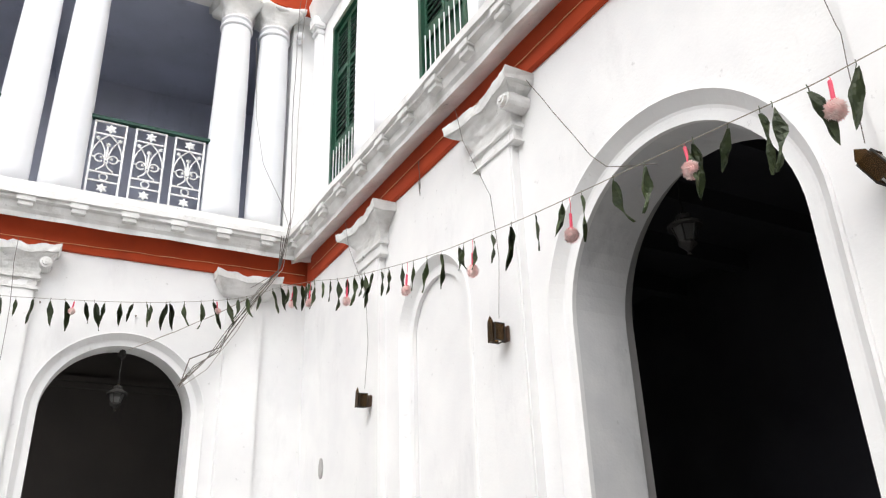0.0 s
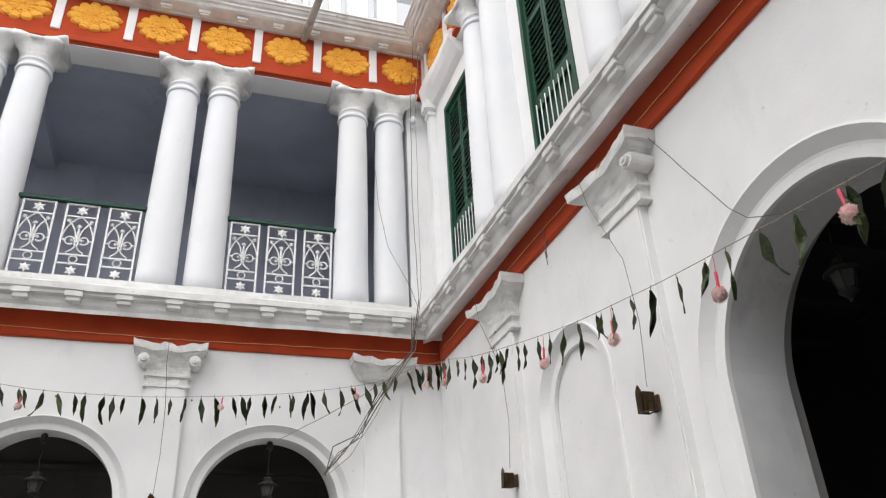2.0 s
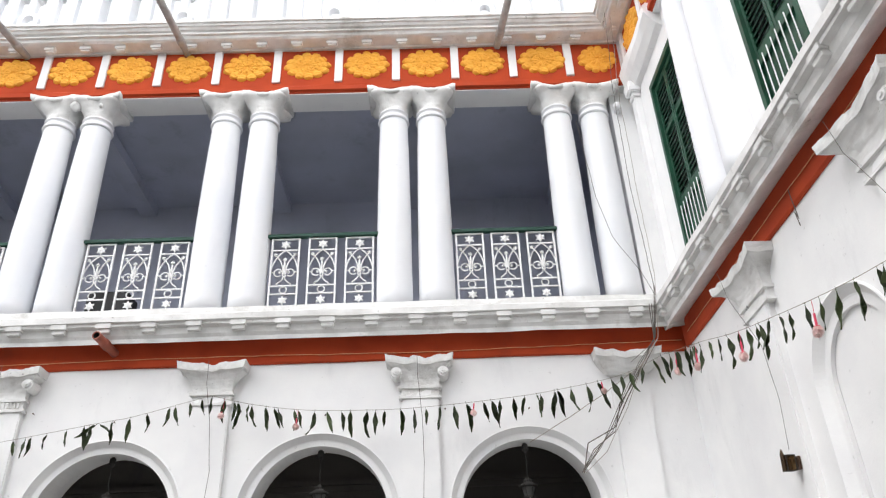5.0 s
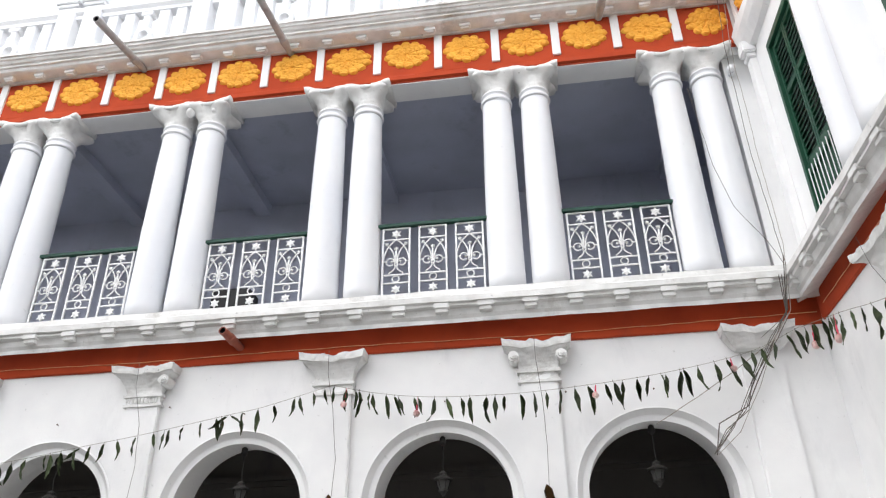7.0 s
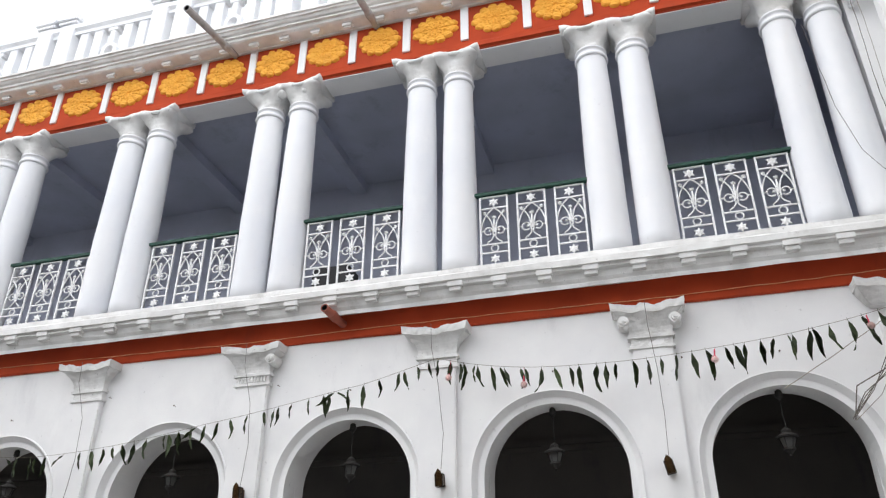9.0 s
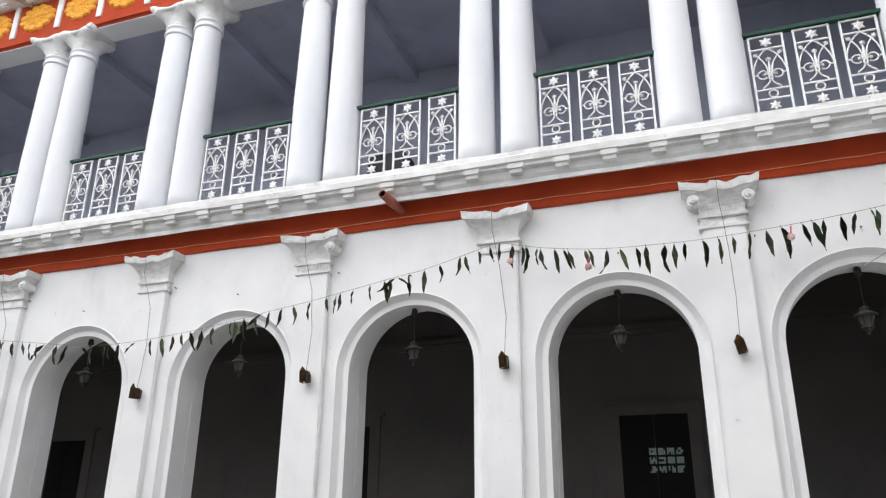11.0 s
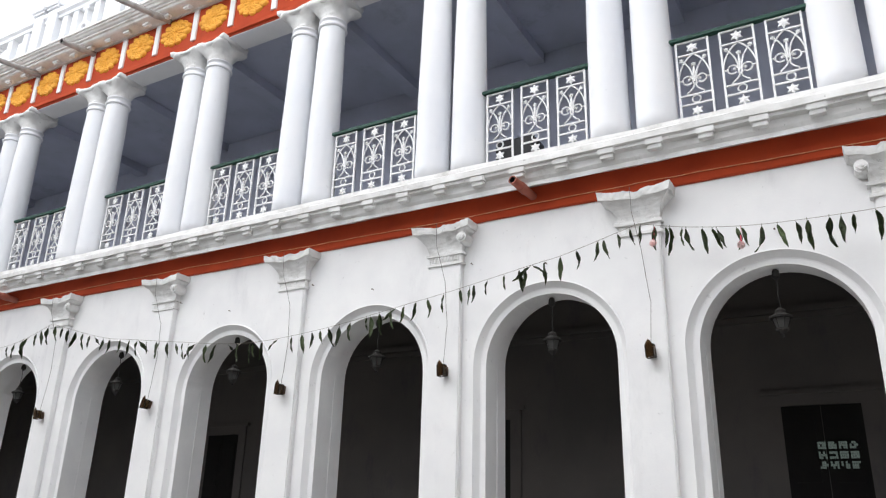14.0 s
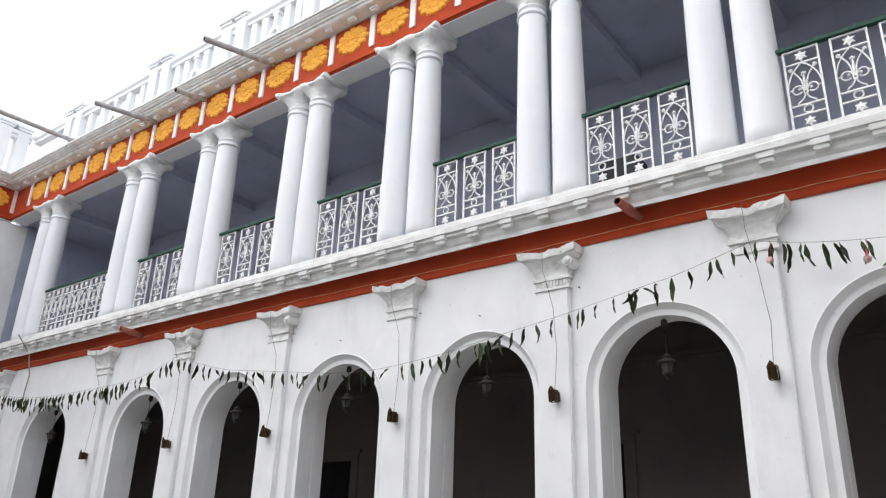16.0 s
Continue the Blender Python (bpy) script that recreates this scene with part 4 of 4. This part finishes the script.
def hanging_wire(pts, r, mat, label, name="cable", m=NORTH):
    bm = bmesh.new()
    fine = []
    for i, (a, b) in enumerate(zip(pts, pts[1:])):
        a, b = Vector(a), Vector(b)
        n = max(2, int((b - a).length / 0.05))
        for k in range(n):
            p = a.lerp(b, k / n)
            w = 0.010 * min(1, (b - a).length)
            fine.append(p + Vector((w * noise.noise((p.z * 4, i, p.x)), 0.4 * w * noise.noise((p.z * 5, 3, p.y)), w * noise.noise((p.x * 4, p.y * 4, 8)))))
    fine.append(Vector(pts[-1]))
    tube(bm, fine, r, 5)
    return tagged(part(name, bm, mat, at=m), label, "cable")


LAMP_D = PIL - 0.001
for k, u in enumerate(PIERS[1:8]):
    tilt = (-12, -3, -4, 3, 18, -8, 4)[k]
    x = u + (0.01, 0.055, 0.04, 0.03, 0.025, 0.03, 0.025)[k]
    z = (3.225, 3.225, 3.21, 3.15, 3.10, 3.06, 2.98)[k]
    wall_lamp(NORTH @ Matrix.Translation((x, LAMP_D - 0.0205, z)), tilt, "rusty wall lamp with smoked glass box on a pilaster")
    hanging_wire([(u - 0.02, PIL - 0.19, 4.86), (u - 0.02, PIL - 0.17, 4.6), (u + 0.02, PIL - 0.03, 4.2), (x + 0.02, PIL - 0.03, 3.7), (x, PIL - 0.06, z + 0.06)], 0.0028, CABLE, "thin dark wire running down the pilaster")
for u, z in ((-5.95, 3.10), (-3.785, 3.08), (-1.21, 2.99)):
    wall_lamp(EAST @ Matrix.Translation((u, (LAMP_D if u < -2 else WALL) - 0.0205, z)), (8, 2, -28)[(-5.95, -3.785, -1.21).index(u)], "rusty wall lamp with smoked glass box on whitewash")
    hanging_wire([(u + p[0], p[1], p[2]) for p in ((-0.22, PIL - 0.19, 4.90), (-0.18, PIL - 0.16, 4.6), (-0.04, PIL - 0.04, 4.1), (0.02, PIL - 0.04, 3.6), (0.0, PIL - 0.06, z + 0.09))], 0.0022, CABLE, "thin dark wire hanging over whitewash", m=EAST)

# ---- lanterns hanging behind the arches ----


def lantern(at, drop):
    t = thing("hanging_lantern", at, "black metal lantern with dusty glass on a chain", "lantern", "lanterns behind the arches")
    bm = bmesh.new()
    rings = []
    for r, z in ((0.062, 0.03), (0.100, 0.17)):
        rings.append([bm.verts.new((r * math.cos(a), r * math.sin(a), z)) for a in [math.pi / 3 * k for k in range(6)]])
    for k in range(6):
        bm.faces.new((rings[0][k], rings[0][(k + 1) % 6], rings[1][(k + 1) % 6], rings[1][k]))
    part("glass", bm, MILK, t, "dusty glass panes")
    for k in range(6):
        bm = bmesh.new()
        a = math.pi / 3 * k
        tube(bm, [(0.064 * math.cos(a), 0.064 * math.sin(a), 0.03), (0.108 * math.cos(a), 0.108 * math.sin(a), 0.17)], 0.006, 4)
        part("strut", bm, BLACK_METAL, t)
    bm = bmesh.new()
    lathe(bm, [(0.02, -0.07), (0.014, -0.045), (0.032, -0.025), (0.05, -0.005), (0.072, 0.012), (0.074, 0.034)], seg=12)
    part("finial", bm, BLACK_METAL, t)
    bm = bmesh.new()
    lathe(bm, [(0.135, 0.160), (0.140, 0.178), (0.085, 0.215), (0.058, 0.228), (0.062, 0.262), (0.035, 0.282), (0.012, 0.30)], seg=12)
    part("cap", bm, BLACK_METAL, t)
    bm = bmesh.new()
    tube(bm, [(0.006 * math.sin(k), 0.006 * math.cos(k), 0.285 + (drop - 0.285) * k / 14) for k in range(15)], 0.006, 5)
    lathe(bm, [(0.012, drop - 0.14), (0.05, drop - 0.10), (0.042, drop - 0.02), (0.02, drop)], seg=12)
    part("chain", bm, BLACK_METAL, t)


for u, h, s in ARCHES:
    lantern(NORTH @ Matrix.Translation((u - 0.01, 8.09, 3.37)) @ Matrix.Diagonal((0.74, 0.74, 0.74, 1)), 0.59 / 0.74)
lantern(EAST @ Matrix.Translation((-2.86, 8.6, 3.47)) @ Matrix.Diagonal((0.8, 0.8, 0.8, 1)), 0.78)

# ---- leaf garlands ----


def leaf_mesh(seed, fold):
    bm = bmesh.new()
    rows = []
    n = 9
    rnd = random.Random(seed)
    bend, twist, wav = rnd.uniform(-0.25, 0.25), rnd.uniform(-1.2, 1.2), rnd.uniform(0, 6)
    for i in range(n + 1):
        f = i / n
        w = 0.115 * math.sin(math.pi * min(1, f * 0.97 + 0.03)) ** 0.75 * (1.05 - 0.45 * f) + 0.003
        w *= 1 + 0.12 * math.sin(14 * f + wav)
        cx = bend * f * f + 0.02 * math.sin(6 * f + wav)
        row = []
        for s in (-1, -0.5, 0, 0.5, 1):
            x, y = s * w, abs(s) * w * fold + 0.035 * math.sin(9 * f + wav + s * 2)
            a = twist * f
            row.append(bm.verts.new((cx + x * math.cos(a) - y * math.sin(a), x * math.sin(a) + y * math.cos(a), -f)))
        rows.append(row)
    for a, b in zip(rows, rows[1:]):
        for k in range(4):
            bm.faces.new((a[k], a[k + 1], b[k + 1], b[k]))
    bmesh.ops.solidify(bm, geom=bm.faces[:], thickness=0.006)
    tube(bm, [(0, 0, 0.12), (0.01, 0, 0.05), (0, 0, 0)], 0.009, 4)
    return mesh_of("leaf", bm, LEAF)


LEAVES = [leaf_mesh(s, f) for s, f in ((1, 0.5), (2, 0.9), (3, 0.2), (4, 1.2), (5, 0.7), (6, 0.4), (7, 1.0))]


def flower_mesh(drop):
    bm = bmesh.new()
    rnd = random.Random(11)
    for k in range(240):
        z = 1 - 2 * (k + 0.5) / 240
        a = k * 2.39996
        way = Vector((math.sqrt(1 - z * z) * math.cos(a), math.sqrt(1 - z * z) * math.sin(a), z))
        side = way.cross(Vector((0.3, 0.2, 1))).normalized() * 0.0075
        r = 0.05 * rnd.uniform(0.85, 1.1)
        vs = [bm.verts.new(way * 0.012), bm.verts.new(way * r * 0.8 + side), bm.verts.new(way * r + way.cross(side) * 0.15), bm.verts.new(way * r * 0.8 - side)]
        bm.faces.new(vs)
    bmesh.ops.create_uvsphere(bm, u_segments=12, v_segments=8, radius=0.038, matrix=Matrix.Identity(4))
    bmesh.ops.translate(bm, verts=bm.verts, vec=(0, 0, -0.155 - drop))
    return mesh_of("paper_flower", bm, PINK)


def stem_mesh(drop):
    bm = bmesh.new()
    lathe(bm, [(0.0095, -0.115), (0.0095, -0.02), (0.006, -0.015)], seg=10)
    lathe(bm, [(0.022, -0.12), (0.022, -0.112), (0.008, -0.108)], seg=10)
    bmesh.ops.translate(bm, verts=bm.verts, vec=(0, 0, -drop))
    tube(bm, [(0, 0, 0.0), (0.006, 0, -0.01 - drop * 0.5), (0, 0, -0.02 - drop)], 0.0022, 4)
    return mesh_of("stem", bm, PINK_STEM)


FLOWERS = [(flower_mesh(d), stem_mesh(d)) for d in (0.0, 0.085)]


def garland(pts, spacing, size, flowers, seed, label, m0=NORTH, bloom=0.75):
    rnd = random.Random(seed)
    pts = [Vector(p) for p in pts]
    # a smooth line through the points
    line = []
    for i in range(len(pts) - 1):
        p0, p1, p2, p3 = pts[max(i - 1, 0)], pts[i], pts[i + 1], pts[min(i + 2, len(pts) - 1)]
        for k in range(12):
            f = k / 12
            line.append(0.5 * ((2 * p1) + (p2 - p0) * f + (2 * p0 - 5 * p1 + 4 * p2 - p3) * f * f + (3 * p1 - p0 - 3 * p2 + p3) * f ** 3))
    line.append(pts[-1])
    t = thing("leaf_garland", m0, label, "garland", "festive garlands")
    bm = bmesh.new()
    tube(bm, line, 0.0024, 5)
    part("string", bm, STRING, t)
    run_at, goal = 0.0, spacing * 0.6
    marks = []
    for a, b in zip(line, line[1:]):
        L = (b - a).length
        while run_at + L > goal:
            marks.append((a.lerp(b, (goal - run_at) / L), (b - a).normalized()))
            goal += spacing * rnd.choice((0.35, 0.8, 1.0, 1.15, 1.3, 1.5))
        run_at += L
    for k, (p, way) in enumerate(marks):
        s = size * rnd.uniform(0.7, 1.22)
        lean = rnd.choice((-12, -6, 0, 3, 6, 10, 15))
        if rnd.random() < 0.08:
            lean = rnd.choice((48, -50))
        m = Matrix.Translation(p - Vector((0, 0, 0.02))) @ Vector((way.x, way.y, way.z * 0.25)).to_track_quat("X", "Z").to_matrix().to_4x4() @ Matrix.Rotation(radians(lean), 4, "Y") @ Matrix.Rotation(rnd.uniform(-0.9, 0.9), 4, "Z") @ Matrix.Diagonal((s * 1.05, s * 0.9, s, 1))
        part("leaf", rnd.choice(LEAVES), None, t, at=m)
    for p in flowers:
        bloom_mesh, stalk_mesh = FLOWERS[0 if p[0] > -2.5 else 1]
        q = min(line, key=lambda v: (v - Vector(p)).length)
        m = Matrix.Translation(q - Vector((0, 0, 0.004))) @ Matrix.Rotation(rnd.uniform(-0.15, 0.15), 4, "Y") @ Matrix.Diagonal((bloom, bloom, bloom, 1))
        st = part("paper_flower", bloom_mesh, None, t, "pale pink paper pompom flower", at=m)
        part("stem", stalk_mesh, None, st, "bright pink plastic stem")


G = 7.66
garland([(0.33, 7.56, 4.74), (-0.17, G, 4.542), (-0.906, G, 4.391), (-1.58, G, 4.31), (-2.37, G - 0.02, 4.245), (-2.89, G, 4.243), (-3.53, G, 4.265), (-4.1, G, 4.345), (-4.56, G, 4.46)], 0.115, 0.245, [(-0.42, G, 4.5), (-1.75, G, 4.3), (-3.62, G, 4.3), (-4.42, G, 4.4)], 3, "mango leaf garland with pink paper flowers on the arcade")
garland([(-4.56, G, 4.46), (-5.32, G, 4.262), (-5.66, G, 4.205), (-6.63, G, 4.04), (-7.3, G, 3.945), (-8.25, G, 3.81), (-9.2, G, 3.737), (-9.9, G, 3.755), (-10.85, G, 3.87), (-11.7, G, 3.98), (-12.45, G, 4.09), (-13.65, G, 4.41)], 0.155, 0.21, [], 4, "drooping mango leaf garland strung along the arcade")
garland([(-13.65, G, 4.41), (-14.65, G, 4.17), (-16.3, G, 4.11), (-18.2, G, 4.14), (-19.7, G, 4.32)], 0.13, 0.27, [], 5, "drooping mango leaf garland towards the far corner")
E_LINE = ((-7.527, 7.5, 4.67), (-6.541, 7.5, 4.379), (-5.806, 7.5, 4.142), (-4.767, 7.5, 3.869), (-4.053, 7.5, 3.704), (-3.506, 7.5, 3.603), (-3.019, 7.5, 3.517), (-2.277, 7.5, 3.41), (-1.866, 7.5, 3.353), (-1.482, 7.5, 3.297), (-1.211, 7.5, 3.256), (-0.95, 7.5, 3.235), (-0.2, 7.5, 3.18))
garland(E_LINE, 0.165, 0.235, [(-7.3, 7.5, 4.6), (-6.7, 7.5, 4.42), (-5.75, 7.5, 4.13), (-4.55, 7.5, 3.82), (-3.62, 7.5, 3.62), (-2.64, 7.5, 3.46), (-1.82, 7.5, 3.35), (-1.13, 7.5, 3.25)], 6, "mango leaf garland with pink paper flowers across the arch", EAST, 0.9)

# ---- drain hole in the east wall ----
bm = bmesh.new()
for k in range(2):
    lathe(bm, [(0.10 - 0.03 * k, 0.0), (0.10 - 0.03 * k, 0.02 - 0.01 * k)], seg=20)
bmesh.ops.rotate(bm, verts=bm.verts, matrix=Matrix.Rotation(radians(90), 3, "X"))
tagged(part("wall_vent", bm, PIPE_GREY, at=EAST @ Matrix.Translation((-7.30, WALL + 0.006, 2.70)) @ Matrix.Diagonal((0.5, 1, 1, 1))), "small oval vent hole in the whitewash", "vent")

# ---- loose cables in the corner ----
CORNER = NORTH @ Matrix.Translation((-0.10, 0, 0))
hanging_wire([(0.36, 7.28, 11.0), (0.32, 7.30, 9.8), (0.30, 7.55, 8.5), (0.32, 7.68, 7.2), (0.30, 7.5, 5.85), (0.30, 7.44, 5.4), (0.26, 7.62, 4.95), (0.05, 7.68, 4.69), (-0.22, 7.72, 4.25), (-0.47, 7.78, 3.8), (-0.67, 7.82, 3.57)], 0.0038, CABLE, "dusty cable dropping from the roof into the arcade")
hanging_wire([(0.44, 7.30, 11.0), (0.40, 7.32, 9.8), (0.36, 7.55, 8.3), (0.40, 7.68, 7.0), (0.33, 7.46, 5.6), (0.28, 7.6, 4.93), (0.10, 7.66, 4.70), (-0.14, 7.74, 4.2), (-0.42, 7.78, 3.75), (-0.66, 7.83, 3.55)], 0.0036, CABLE_PALE, "pale cable dropping from the roof into the arcade")
hanging_wire([(0.30, 7.45, 5.5), (0.25, 7.62, 4.95), (0.06, 7.70, 4.62), (-0.30, 7.76, 4.0), (-0.60, 7.80, 3.85), (-0.67, 7.84, 3.55)], 0.006, CABLE, "thick knotted cable bundle in the corner")
hanging_wire([(-0.05, 7.95, 8.3), (0.02, 7.86, 7.0), (0.10, 7.7, 6.3), (0.30, 7.5, 5.7), (0.38, 7.44, 5.4), (0.34, 7.62, 4.9), (0.05, 7.66, 4.68)], 0.0032, CABLE, "thin cable slung from the column to the corner", m=CORNER)
hanging_wire([(0.26, 7.6, 4.9), (0.07, 7.72, 4.66), (-0.35, 7.76, 4.38), (-0.77, 7.8, 4.13), (-1.2, 7.86, 3.90)], 0.0045, CABLE_PALE, "thin pale cable stretched to the lantern")
hanging_wire([(-3.38, 7.84, 4.84), (-3.08, 7.84, 4.34), (-2.81, 7.84, 3.90), (-2.70, 7.85, 3.77), (-2.57, 7.84, 3.70), (-2.30, 7.83, 3.575)], 0.0028, CABLE, "thin brown cable running into the arch", m=EAST)
hanging_wire([(-18.9, 7.40, 5.45), (-18.9, 7.7, 5.1), (-18.95, 7.82, 4.7), (-19.0, 7.82, 4.2)], 0.014, CABLE_PALE, "pale cable hanging from the ledge")
hanging_wire([(-21.0, 7.852, 5.0), (-16.0, 7.852, 4.97), (-11.0, 7.852, 5.0), (-7.0, 7.852, 4.96), (-4.6, 7.852, 4.985), (-2.3, 7.852, 4.955), (0.3, 7.85, 5.0), (0.62, 7.84, 5.0)], 0.0048, BAND_WIRE, "thin pale orange wire along the red band")
hanging_wire([(-7.7, 7.852, 5.0), (-5.0, 7.852, 5.03), (-2.0, 7.852, 5.0), (2.0, 7.852, 5.02)], 0.004, BAND_WIRE, "thin pale orange wire along the east band", m=EAST)
hanging_wire([(-5.0, 7.85, 5.02), (-4.98, 7.84, 4.92), (-4.96, 7.84, 4.72), (-4.99, 7.84, 4.80), (-4.97, 7.84, 4.66)], 0.004, CABLE, "short loose wire end dangling from the band", m=EAST)
for k in range(3):
    e = 0.03 * k
    hanging_wire([(0.28 - e, 7.50, 5.30), (0.24, 7.63, 4.92 - e), (0.02 + e, 7.69, 4.62), (-0.16 - e, 7.73, 4.30 - e), (-0.36 + e, 7.77, 3.96), (-0.55, 7.79, 3.72 + e), (-0.69, 7.84, 3.56)], 0.0045, CABLE, "frayed strand of the corner cable bundle")

# ---- old nails left in the plaster ----
rnd = random.Random(21)
bm = bmesh.new()
lathe(bm, [(0.004, 0.0), (0.004, 0.04), (0.009, 0.041), (0.009, 0.046)], seg=8)
bmesh.ops.rotate(bm, verts=bm.verts, matrix=Matrix.Rotation(radians(90), 3, "X"))
NAIL = mesh_of("nail", bm, RUST)
for k, (u, z) in enumerate([(p + 0.3, 4.3 + 0.05 * i) for i, p in enumerate(PIERS[1:6])] + [(ARCHES[i][0] + 0.02, 4.275) for i in range(5)]):
    tagged(part("nail", NAIL, None, at=NORTH @ Matrix.Translation((u + rnd.uniform(-0.05, 0.05), WALL + 0.01, z))), "small rusty nail stuck in the whitewash", "nail", "nails in the wall")
bm = bmesh.new()
bmesh.ops.create_uvsphere(bm, u_segments=16, v_segments=10, radius=0.055, matrix=Matrix.Translation((0.42, 7.86, 8.47)))
lathe(bm, [(0.03, 8.40), (0.03, 8.45)], 0.42, 7.93, 10)
box(bm, 0.40, 0.44, 7.86, 7.99, 8.45, 8.49)
tagged(part("wall_insulator", bm, WHITE_COLUMN, smooth=True), "white ceramic knob insulator beside the corner capital", "insulator")
